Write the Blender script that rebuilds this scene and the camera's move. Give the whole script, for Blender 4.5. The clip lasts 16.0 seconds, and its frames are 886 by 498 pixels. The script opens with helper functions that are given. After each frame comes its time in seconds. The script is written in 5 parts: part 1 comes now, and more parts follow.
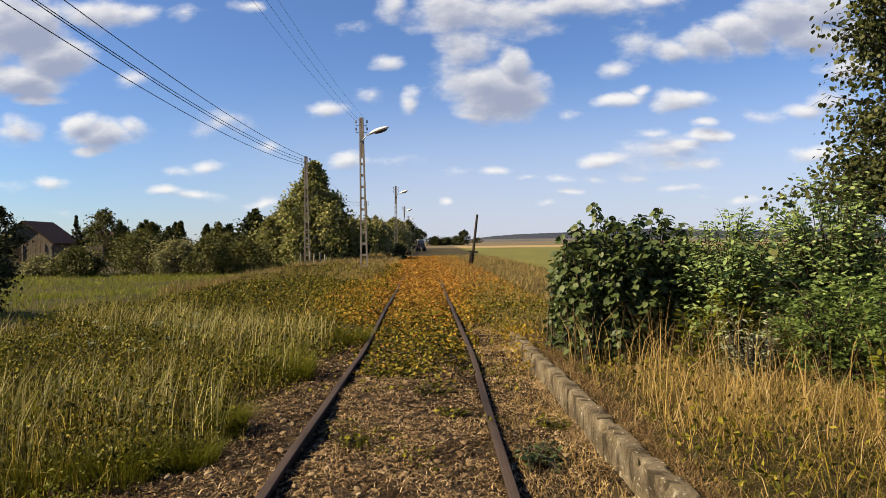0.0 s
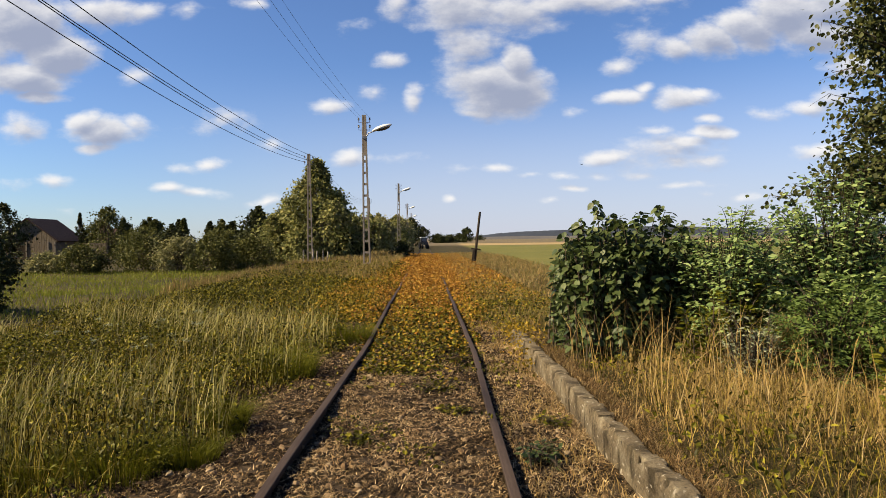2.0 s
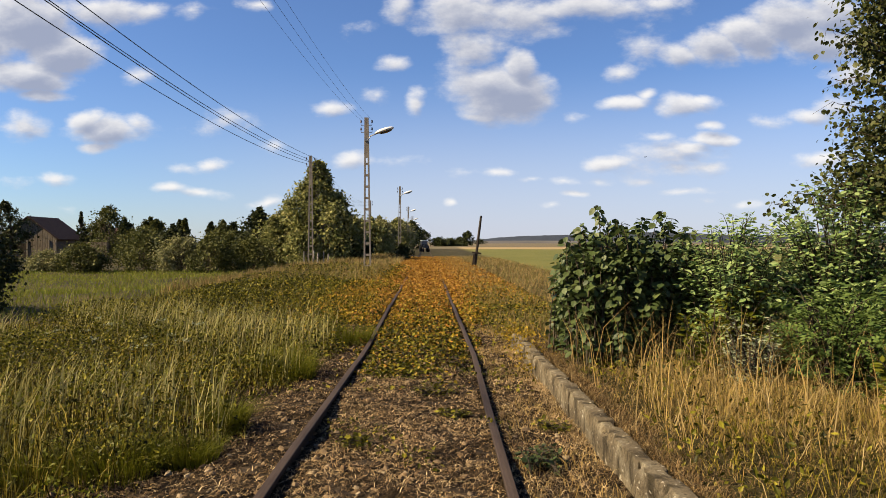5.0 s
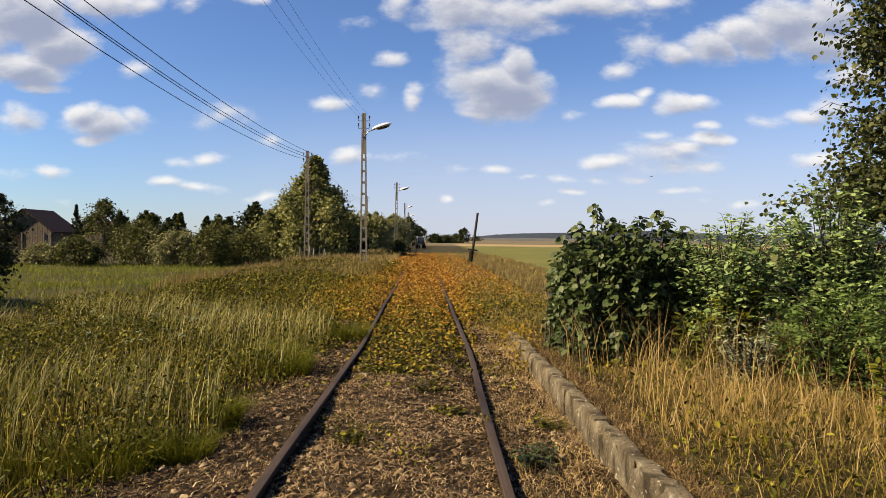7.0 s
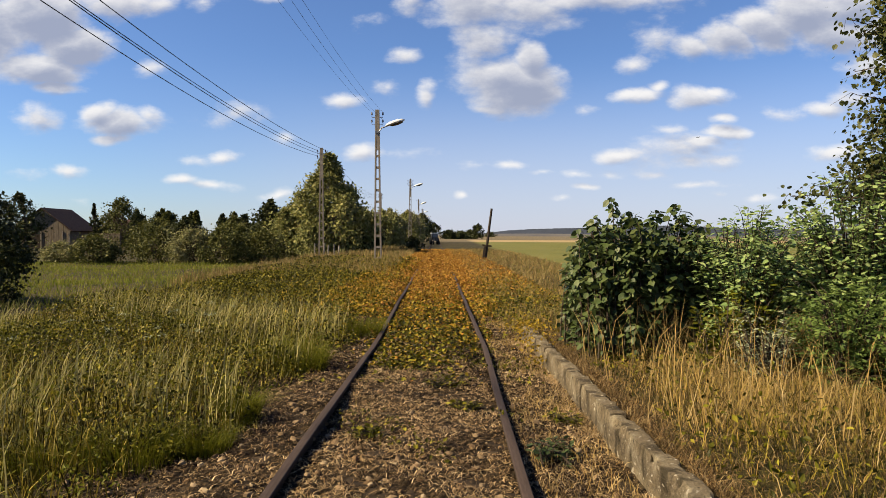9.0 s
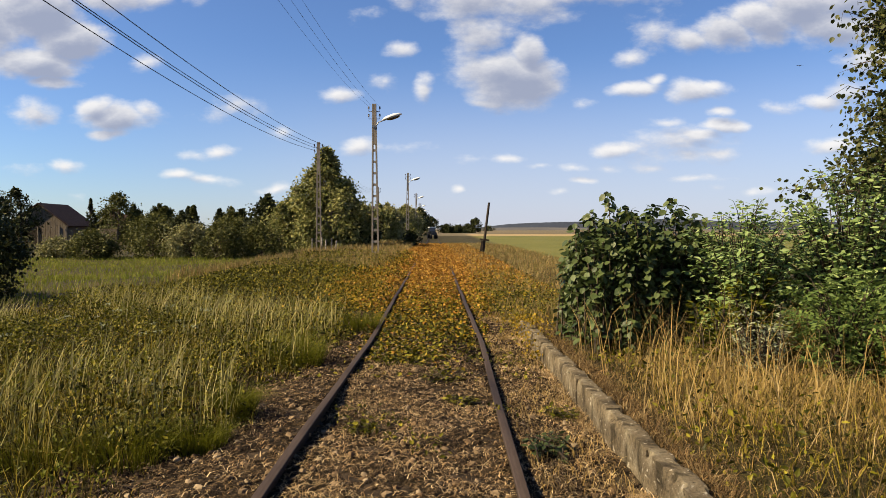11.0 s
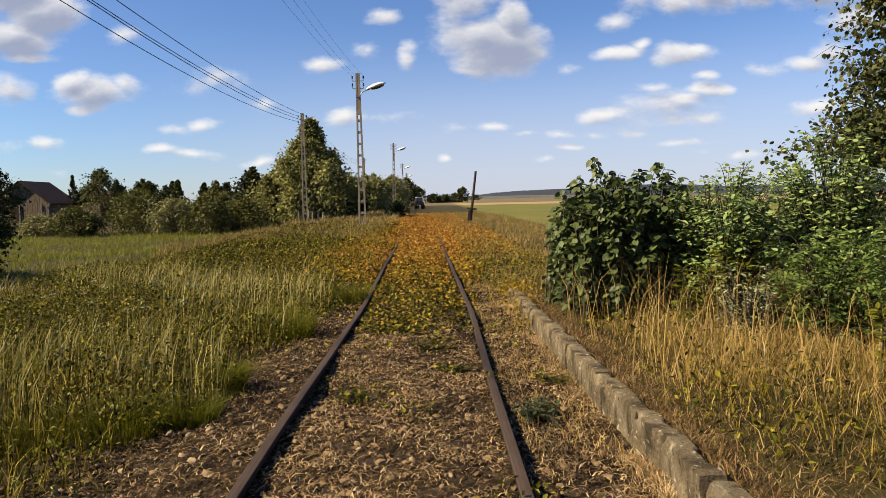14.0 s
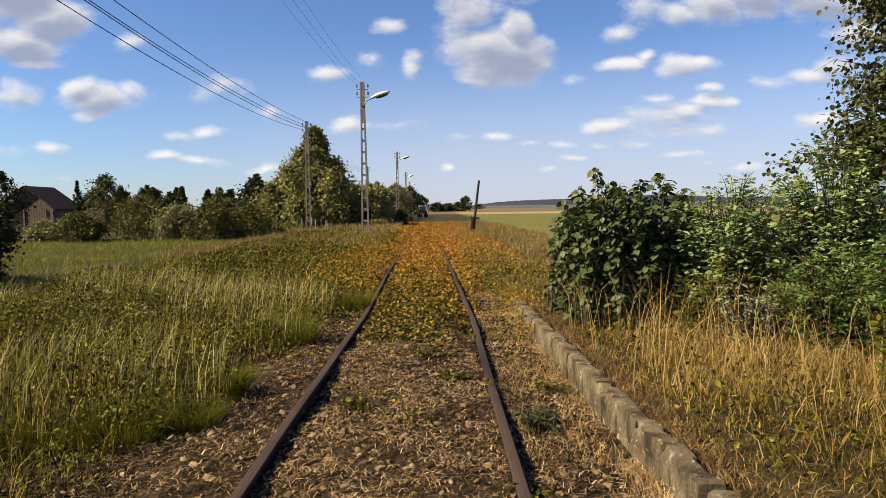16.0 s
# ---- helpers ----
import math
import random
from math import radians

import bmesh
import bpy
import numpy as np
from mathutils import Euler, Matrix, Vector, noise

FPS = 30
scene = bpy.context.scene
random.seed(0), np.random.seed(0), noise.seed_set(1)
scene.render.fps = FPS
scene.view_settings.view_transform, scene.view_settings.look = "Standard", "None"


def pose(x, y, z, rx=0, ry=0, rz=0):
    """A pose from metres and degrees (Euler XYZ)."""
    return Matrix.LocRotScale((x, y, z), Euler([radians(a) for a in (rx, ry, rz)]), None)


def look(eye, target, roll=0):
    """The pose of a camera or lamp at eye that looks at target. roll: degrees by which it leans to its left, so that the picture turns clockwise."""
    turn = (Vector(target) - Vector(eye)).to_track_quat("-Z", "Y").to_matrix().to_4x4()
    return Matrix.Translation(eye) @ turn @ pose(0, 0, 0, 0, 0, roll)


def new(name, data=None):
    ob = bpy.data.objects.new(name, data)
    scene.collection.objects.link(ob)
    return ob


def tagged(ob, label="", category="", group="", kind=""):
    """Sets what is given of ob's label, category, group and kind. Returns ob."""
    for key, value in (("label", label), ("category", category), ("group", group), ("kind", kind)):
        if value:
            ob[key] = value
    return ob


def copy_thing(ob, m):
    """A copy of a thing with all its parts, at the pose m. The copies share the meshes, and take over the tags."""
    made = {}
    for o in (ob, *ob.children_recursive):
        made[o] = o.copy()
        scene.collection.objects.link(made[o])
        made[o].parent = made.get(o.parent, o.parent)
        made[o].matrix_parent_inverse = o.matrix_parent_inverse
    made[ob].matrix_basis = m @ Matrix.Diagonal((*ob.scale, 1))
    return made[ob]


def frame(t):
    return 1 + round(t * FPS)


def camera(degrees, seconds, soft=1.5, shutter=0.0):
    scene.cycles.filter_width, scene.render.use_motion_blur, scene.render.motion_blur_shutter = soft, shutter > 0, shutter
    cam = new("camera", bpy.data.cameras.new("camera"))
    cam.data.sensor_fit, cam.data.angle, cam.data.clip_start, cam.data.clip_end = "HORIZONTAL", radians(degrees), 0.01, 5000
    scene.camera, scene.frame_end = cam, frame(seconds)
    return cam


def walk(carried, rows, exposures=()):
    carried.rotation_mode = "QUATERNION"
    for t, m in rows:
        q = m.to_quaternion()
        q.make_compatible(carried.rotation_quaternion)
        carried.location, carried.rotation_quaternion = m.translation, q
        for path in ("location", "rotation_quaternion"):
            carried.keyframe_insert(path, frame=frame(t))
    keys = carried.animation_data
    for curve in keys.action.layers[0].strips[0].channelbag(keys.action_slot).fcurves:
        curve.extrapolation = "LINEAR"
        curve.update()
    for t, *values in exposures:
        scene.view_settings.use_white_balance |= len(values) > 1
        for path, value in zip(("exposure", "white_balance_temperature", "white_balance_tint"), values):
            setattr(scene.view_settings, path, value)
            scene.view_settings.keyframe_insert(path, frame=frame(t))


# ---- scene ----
cam = camera(66.4, 16.0, soft=0.8)
PATH = [
    (0.0, pose(0.257, -0.017, 1.627, 89.396, 0.737, -0.410)),
    (0.5, pose(0.249, -0.018, 1.631, 89.894, 1.224, -0.607)),
    (1.0, pose(0.260, -0.022, 1.627, 89.751, 1.148, -0.637)),
    (1.5, pose(0.268, -0.019, 1.620, 89.037, 1.008, -0.267)),
    (2.0, pose(0.271, -0.019, 1.628, 89.179, 0.731, -0.161)),
    (2.5, pose(0.261, -0.026, 1.626, 89.183, 0.168, -0.068)),
    (3.0, pose(0.262, -0.025, 1.625, 89.125, -0.216, 0.122)),
    (3.5, pose(0.260, -0.025, 1.631, 89.126, -0.020, -0.297)),
    (4.0, pose(0.262, -0.032, 1.630, 89.529, 0.157, -0.245)),
    (6.5, pose(0.255, -0.001, 1.624, 89.244, -0.511, -0.054)),
    (7.0, pose(0.251, -0.004, 1.628, 89.188, -0.577, -0.431)),
    (7.5, pose(0.246, -0.010, 1.626, 89.460, -0.805, 0.085)),
    (8.0, pose(0.243, -0.007, 1.624, 89.167, -0.788, -0.030)),
    (8.5, pose(0.243, -0.011, 1.618, 88.991, -0.207, 0.753)),
    (11.0, pose(0.264, 0.009, 1.626, 88.352, -0.037, 0.562)),
    (11.5, pose(0.262, -0.005, 1.622, 88.437, 0.226, 0.548)),
    (12.0, pose(0.268, 0.011, 1.618, 87.702, 0.665, 0.840)),
    (12.5, pose(0.275, 0.014, 1.624, 87.955, 0.989, 0.819)),
    (13.0, pose(0.267, 0.025, 1.612, 86.457, 0.434, -0.315)),
    (13.5, pose(0.265, 0.034, 1.612, 86.186, 1.063, -0.208)),
    (14.0, pose(0.264, 0.026, 1.618, 85.788, 1.162, -0.531)),
    (14.5, pose(0.271, 0.007, 1.616, 85.851, 0.142, -0.041)),
    (15.0, pose(0.274, -0.009, 1.616, 86.530, 1.216, 0.130)),
    (15.5, pose(0.271, -0.012, 1.615, 86.766, 0.685, 0.090)),
    (16.0, pose(0.266, -0.007, 1.613, 86.539, 0.620, -0.269)),
]
walk(cam, PATH)

# ---------------------------------------------------------------- sky and sun
SUN_EL, SUN_AZ = 39.0, 257.0        # degrees; azimuth clockwise from +y


def build_world():
    w = bpy.data.worlds.new("afternoon_sky")
    scene.world = w
    w.use_nodes = True
    nt = w.node_tree
    nd, ln = nt.nodes, nt.links
    nd.clear()
    out, bg = nd.new("ShaderNodeOutputWorld"), nd.new("ShaderNodeBackground")
    bg.inputs["Strength"].default_value = 0.05
    sky = nd.new("ShaderNodeTexSky")
    sky.sky_type, sky.sun_disc = "NISHITA", False
    sky.sun_elevation, sky.sun_rotation = radians(SUN_EL), radians(SUN_AZ)
    sky.air_density, sky.dust_density, sky.ozone_density = 1.0, 0.25, 3.0

    # cumulus: soft ellipses on a flat ceiling of directions (x/y, z/y), edges broken by noise
    west = [
        (-613, 324, 73, 45, 18), (-563, 282, 59, 27, 18), (-613, 245, 62, 25, 18), (-591, 220, 39, 11, 13), (-495, 341, 79, 21, 10), (-434, 341, 34, 15, 8), (-372, 338, 29, 10, 6),
        (-273, 353, 24, 10, 9), (-445, 244, 21, 12, 8), (-493, 165, 61, 18, 12), (-526, 179, 27, 16, 12), (-456, 175, 25, 12, 10), (-507, 140, 29, 7, 8), (-612, 174, 37, 21, 9),
        (-316, 177, 51, 16, 6), (-245, 138, 27, 9, 6), (-341, 115, 27, 10, 9), (-372, 113, 28, 8, 6)]  # centre u, v, half width, half height, density
    middle = [
        (-397, 81, 29, 10, 10), (-361, 77, 45, 7, 7), (-569, 93, 28, 11, 8), (-630, 89, 34, 9, 5), (-254, 61, 28, 8, 8), (-164, 196, 28, 11, 10), (-136, 120, 26, 12, 10),
        (-57, 117, 26, 7, 3), (-96, 217, 19, 13, 5), (-40, 205, 16, 17, 9), (-68, 261, 24, 12, 8), (-124, 315, 22, 9, 3), (-63, 352, 22, 22, 8), (-549, 51, 17, 7, 4)]
    east = [
        (30, 341, 73, 34, 11), (108, 335, 79, 31, 10), (204, 347, 135, 18, 9), (322, 355, 56, 12, 7), (41, 290, 51, 34, 9), (114, 258, 30, 26, 15), (69, 234, 65, 28, 14),
        (86, 203, 56, 18, 12), (61, 187, 35, 7, 9), (263, 248, 22, 15, 8), (297, 285, 37, 27, 6), (350, 274, 35, 19, 11), (401, 287, 45, 24, 13), (457, 304, 56, 29, 14),
        (513, 324, 62, 34, 15), (569, 332, 51, 28, 13), (558, 296, 73, 26, 12), (631, 301, 51, 28, 12), (617, 252, 44, 20, 11)]
    low = [
        (269, 206, 37, 11, 12), (299, 217, 15, 8, 9), (361, 200, 46, 15, 12), (384, 207, 22, 10, 10), (196, 188, 19, 10, 7), (311, 154, 31, 8, 6), (367, 137, 39, 10, 11),
        (401, 149, 33, 10, 12), (396, 169, 20, 8, 8), (246, 118, 35, 11, 12), (339, 110, 84, 15, 6), (401, 109, 29, 11, 9), (485, 182, 31, 11, 5), (547, 190, 40, 12, 8),
        (581, 203, 35, 17, 9)]
    faint = [
        (558, 122, 35, 13, 9), (35, 102, 22, 6, 4), (86, 102, 24, 6, 5), (176, 91, 22, 6, 6), (232, 89, 22, 8, 6), (299, 91, 34, 5, 4), (193, 71, 19, 5, 8),
        (162, 55, 13, 5, 7), (13, 61, 12, 6, 8), (361, 75, 36, 4, 5), (446, 54, 26, 7, 7), (136, 92, 15, 4, 4), (395, 64, 17, 4, 3)]
    high = [(92, 222, 67, 42, 18), (339, 127, 73, 22, 8), (300, 460, 200, 50, 11), (-200, 480, 160, 50, 10), (-700, 300, 110, 60, 12), (760, 330, 120, 50, 11), (30, 560, 200, 60, 10), (-620, 520, 160, 50, 10), (640, 540, 170, 50, 10)]
    g = bpy.data.node_groups.new("cumulus_field", "ShaderNodeTree")
    g.interface.new_socket("Place", in_out="INPUT", socket_type="NodeSocketVector")
    g.interface.new_socket("Field", in_out="OUTPUT", socket_type="NodeSocketFloat")
    gi, go = g.nodes.new("NodeGroupInput"), g.nodes.new("NodeGroupOutput")
    last = None
    for cu, cv, ru, rv, dens in west + middle + east + low + faint + high:
        ru, rv, k = ru * 1.3 / 1000, rv * 1.35 / 1000, dens / 8
        m = g.nodes.new("ShaderNodeVectorMath")
        m.operation = "MULTIPLY_ADD"
        m.inputs[1].default_value = (1 / ru, 1 / rv, 0)
        m.inputs[2].default_value = (-cu / 1000 / ru, -cv / 1000 / rv, 0)
        g.links.new(gi.outputs[0], m.inputs[0])
        le = g.nodes.new("ShaderNodeVectorMath")
        le.operation = "LENGTH"
        g.links.new(m.outputs[0], le.inputs[0])
        a = g.nodes.new("ShaderNodeMath")
        a.operation = "MULTIPLY_ADD"
        a.inputs[1].default_value, a.inputs[2].default_value = -k, k
        g.links.new(le.outputs["Value"], a.inputs[0])
        if last is None:
            last = a
        else:
            mx = g.nodes.new("ShaderNodeMath")
            mx.operation = "SMOOTH_MAX"
            mx.inputs[2].default_value = 0.05
            g.links.new(last.outputs[0], mx.inputs[0])
            g.links.new(a.outputs[0], mx.inputs[1])
            last = mx
    g.links.new(last.outputs[0], go.inputs[0])

    def math_(op, a, b=None, c=None, clamp=False):
        n = nd.new("ShaderNodeMath")
        n.operation, n.use_clamp = op, clamp
        for i, v in enumerate((a, b, c)):
            if v is None:
                continue
            if isinstance(v, (int, float)):
                n.inputs[i].default_value = v
            else:
                ln.new(v, n.inputs[i])
        return n.outputs[0]

    tc, sep = nd.new("ShaderNodeTexCoord"), nd.new("ShaderNodeSeparateXYZ")
    ln.new(tc.outputs["Generated"], sep.inputs[0])
    ya = math_("MAXIMUM", math_("ABSOLUTE", sep.outputs[1]), 0.12)
    comb = nd.new("ShaderNodeCombineXYZ")
    ln.new(math_("DIVIDE", sep.outputs[0], ya), comb.inputs[0])
    ln.new(math_("DIVIDE", sep.outputs[2], ya), comb.inputs[1])

    def noise_(scale, detail, rough, vec, stretch=(1, 1, 1)):
        mp = nd.new("ShaderNodeMapping")
        mp.inputs["Scale"].default_value = stretch
        ln.new(vec, mp.inputs[0])
        n = nd.new("ShaderNodeTexNoise")
        n.inputs["Scale"].default_value, n.inputs["Detail"].default_value, n.inputs["Roughness"].default_value = scale, detail, rough
        ln.new(mp.outputs[0], n.inputs["Vector"])
        return n

    warp = noise_(9, 2, 0.5, comb.outputs[0])
    off = nd.new("ShaderNodeVectorMath")
    off.operation = "MULTIPLY_ADD"
    off.inputs[1].default_value, off.inputs[2].default_value = (0.04, 0.03, 0), (-0.02, -0.015, 0)
    ln.new(warp.outputs["Color"], off.inputs[0])
    p = nd.new("ShaderNodeVectorMath")
    ln.new(comb.outputs[0], p.inputs[0])
    ln.new(off.outputs[0], p.inputs[1])

    def field(shift):
        q = nd.new("ShaderNodeVectorMath")
        ln.new(p.outputs[0], q.inputs[0])
        q.inputs[1].default_value = shift
        gr = nd.new("ShaderNodeGroup")
        gr.node_tree = g
        ln.new(q.outputs[0], gr.inputs[0])
        mp = nd.new("ShaderNodeVectorMath")
        ln.new(comb.outputs[0], mp.inputs[0])
        mp.inputs[1].default_value = shift
        fn = noise_(24, 8, 0.6, mp.outputs[0], (0.7, 1.25, 1))
        return math_("ADD", gr.outputs[0], math_("MULTIPLY_ADD", fn.outputs["Fac"], 1.9, -1.02))

    f0, f1 = field((0, 0, 0)), field((-0.008, 0.014, 0))
    rise = math_("SUBTRACT", math_("MULTIPLY", math_("SUBTRACT", f0, f1), 0.55), math_("MULTIPLY", f0, 0.42))
    mask = nd.new("ShaderNodeMapRange")
    mask.interpolation_type = "SMOOTHSTEP"
    mask.inputs["From Min"].default_value, mask.inputs["From Max"].default_value = -0.08, 0.95
    ln.new(f0, mask.inputs["Value"])
    lit = nd.new("ShaderNodeMapRange")
    lit.interpolation_type = "SMOOTHSTEP"
    lit.inputs["From Min"].default_value, lit.inputs["From Max"].default_value = -0.72, 0.34
    ln.new(rise, lit.inputs["Value"])
    col = nd.new("ShaderNodeMix")
    col.data_type = "RGBA"
    col.inputs["A"].default_value, col.inputs["B"].default_value = (2.6, 2.85, 3.7, 1), (7.0, 6.8, 6.6, 1)
    ln.new(lit.outputs[0], col.inputs["Factor"])
    # thin haze whitens the low sky
    hz = nd.new("ShaderNodeMapRange")
    hz.interpolation_type = "SMOOTHSTEP"
    hz.inputs["From Min"].default_value, hz.inputs["From Max"].default_value = 0.0, 0.26
    hz.inputs["To Min"].default_value, hz.inputs["To Max"].default_value = 0.5, 0.0
    ln.new(sep.outputs[2], hz.inputs["Value"])
    hx = nd.new("ShaderNodeMapRange")
    hx.interpolation_type = "SMOOTHSTEP"
    hx.inputs["From Min"].default_value, hx.inputs["From Max"].default_value = -0.6, 0.05
    hx.inputs["To Min"].default_value, hx.inputs["To Max"].default_value = 0.0, 1.4
    ln.new(sep.outputs[0], hx.inputs["Value"])
    tint = nd.new("ShaderNodeMix")
    tint.data_type, tint.blend_type = "RGBA", "MULTIPLY"
    tint.inputs["Factor"].default_value = 1.0
    tint.inputs["B"].default_value = SKY_TINT
    ln.new(sky.outputs[0], tint.inputs["A"])
    base = nd.new("ShaderNodeMix")
    base.data_type = "RGBA"
    base.inputs["B"].default_value = (4.5, 4.6, 5.6, 1)
    ln.new(math_("MULTIPLY", hz.outputs[0], hx.outputs[0]), base.inputs["Factor"])
    ln.new(tint.outputs["Result"], base.inputs["A"])
    full = nd.new("ShaderNodeMix")
    full.data_type = "RGBA"
    ln.new(math_("MULTIPLY", mask.outputs[0], 0.92), full.inputs["Factor"])
    ln.new(base.outputs["Result"], full.inputs["A"])
    ln.new(col.outputs["Result"], full.inputs["B"])
    ln.new(full.outputs["Result"], bg.inputs["Color"])
    ln.new(bg.outputs[0], out.inputs[0])


SKY_TINT = (0.65, 0.76, 0.98, 1)
build_world()
sun = new("sun", bpy.data.lights.new("sun", "SUN"))
sun.data.energy, sun.data.angle, sun.data.color = 5.0, radians(0.6), (1.0, 0.80, 0.50)
sx, sy, sz = (math.sin(radians(SUN_AZ)) * math.cos(radians(SUN_EL)), math.cos(radians(SUN_AZ)) * math.cos(radians(SUN_EL)), math.sin(radians(SUN_EL)))
sun.matrix_world = look((40 * sx, 40 * sy, 40 * sz), (0, 0, 0))
scene.view_settings.exposure = 1.5


# ---------------------------------------------------------------- materials
def mat_base(name):
    m = bpy.data.materials.new(name)
    m.use_nodes = True
    nt = m.node_tree
    return m, nt, nt.nodes["Principled BSDF"]


def ramp_of(nt, fac, stops):
    r = nt.nodes.new("ShaderNodeValToRGB")
    el = r.color_ramp.elements
    while len(el) < len(stops):
        el.new(0.5)
    for e, (pos, c) in zip(el, stops):
        e.position, e.color = pos, (*c, 1)
    nt.links.new(fac, r.inputs[0])
    return r.outputs[0]


def noise_of(nt, scale, detail=5, rough=0.6, coord="Object", stretch=(1, 1, 1)):
    tc, mp, n = nt.nodes.new("ShaderNodeTexCoord"), nt.nodes.new("ShaderNodeMapping"), nt.nodes.new("ShaderNodeTexNoise")
    mp.inputs["Scale"].default_value = stretch
    nt.links.new(tc.outputs[coord], mp.inputs[0])
    nt.links.new(mp.outputs[0], n.inputs["Vector"])
    n.inputs["Scale"].default_value, n.inputs["Detail"].default_value, n.inputs["Roughness"].default_value = scale, detail, rough
    return n.outputs["Fac"]


def mix_of(nt, fac, a, b, blend="MIX"):
    m = nt.nodes.new("ShaderNodeMix")
    m.data_type, m.blend_type = "RGBA", blend
    for key, v in (("Factor", fac), ("A", a), ("B", b)):
        if isinstance(v, (int, float)):
            m.inputs[key].default_value = v
        elif isinstance(v, tuple):
            m.inputs[key].default_value = (*v, 1)
        else:
            nt.links.new(v, m.inputs[key])
    return m.outputs["Result"]


def bump_of(nt, bsdf, height, strength, dist):
    b = nt.nodes.new("ShaderNodeBump")
    b.inputs["Strength"].default_value, b.inputs["Distance"].default_value = strength, dist
    nt.links.new(height, b.inputs["Height"])
    nt.links.new(b.outputs[0], bsdf.inputs["Normal"])


def foliage(name, cols, clear=0.3, rough=0.55, patch=0.35, scale=1.5, gloss=0.1):
    """Leaf or blade: colour by island, drifting in patches, with light shining through."""
    m, nt, b = mat_base(name)
    geo = nt.nodes.new("ShaderNodeNewGeometry")
    stops = [(i / max(1, len(cols) - 1), tuple(0.72 * q for q in c)) for i, c in enumerate(cols)]
    col = ramp_of(nt, geo.outputs["Random Per Island"], stops)
    pn = ramp_of(nt, noise_of(nt, scale, 3), [(0.3, (0.55, 0.58, 0.5)), (0.7, (1.25, 1.2, 1.1))])
    col = mix_of(nt, patch * 2, col, pn, "MULTIPLY")
    nt.links.new(col, b.inputs["Base Color"])
    b.inputs["Roughness"].default_value = rough
    b.inputs["Specular IOR Level"].default_value = gloss
    tr, mx = nt.nodes.new("ShaderNodeBsdfTranslucent"), nt.nodes.new("ShaderNodeMixShader")
    nt.links.new(col, tr.inputs["Color"])
    mx.inputs[0].default_value = clear * 0.75
    nt.links.new(b.outputs[0], mx.inputs[1])
    nt.links.new(tr.outputs[0], mx.inputs[2])
    nt.links.new(mx.outputs[0], nt.nodes["Material Output"].inputs[0])
    return m


def solid(name, a, b_, scale=6, rough=0.8, metal=0.0, bump=0.3, dist=0.01, stretch=(1, 1, 1), c=None):
    """A weathered surface: two colours in patches, fine grain and relief."""
    m, nt, b = mat_base(name)
    big = noise_of(nt, scale, 6, 0.65, "Object", stretch)
    fine = noise_of(nt, scale * 9, 4, 0.6, "Object", stretch)
    a, b_ = tuple(0.75 * q for q in a), tuple(0.75 * q for q in b_)
    col = ramp_of(nt, big, [(0.32, a), (0.68, b_)])
    if c:
        col = mix_of(nt, ramp_of(nt, noise_of(nt, scale * 0.37, 5, 0.7), [(0.5, (0, 0, 0)), (0.66, (1, 1, 1))]), col, c)
    col = mix_of(nt, 0.6, col, ramp_of(nt, fine, [(0.3, (0.6, 0.6, 0.6)), (0.7, (1.2, 1.2, 1.2))]), "MULTIPLY")
    nt.links.new(col, b.inputs["Base Color"])
    b.inputs["Roughness"].default_value, b.inputs["Metallic"].default_value = rough, metal
    b.inputs["Specular IOR Level"].default_value = 0.5 if rough < 0.5 else 0.2
    bump_of(nt, b, fine, bump, dist)
    return m


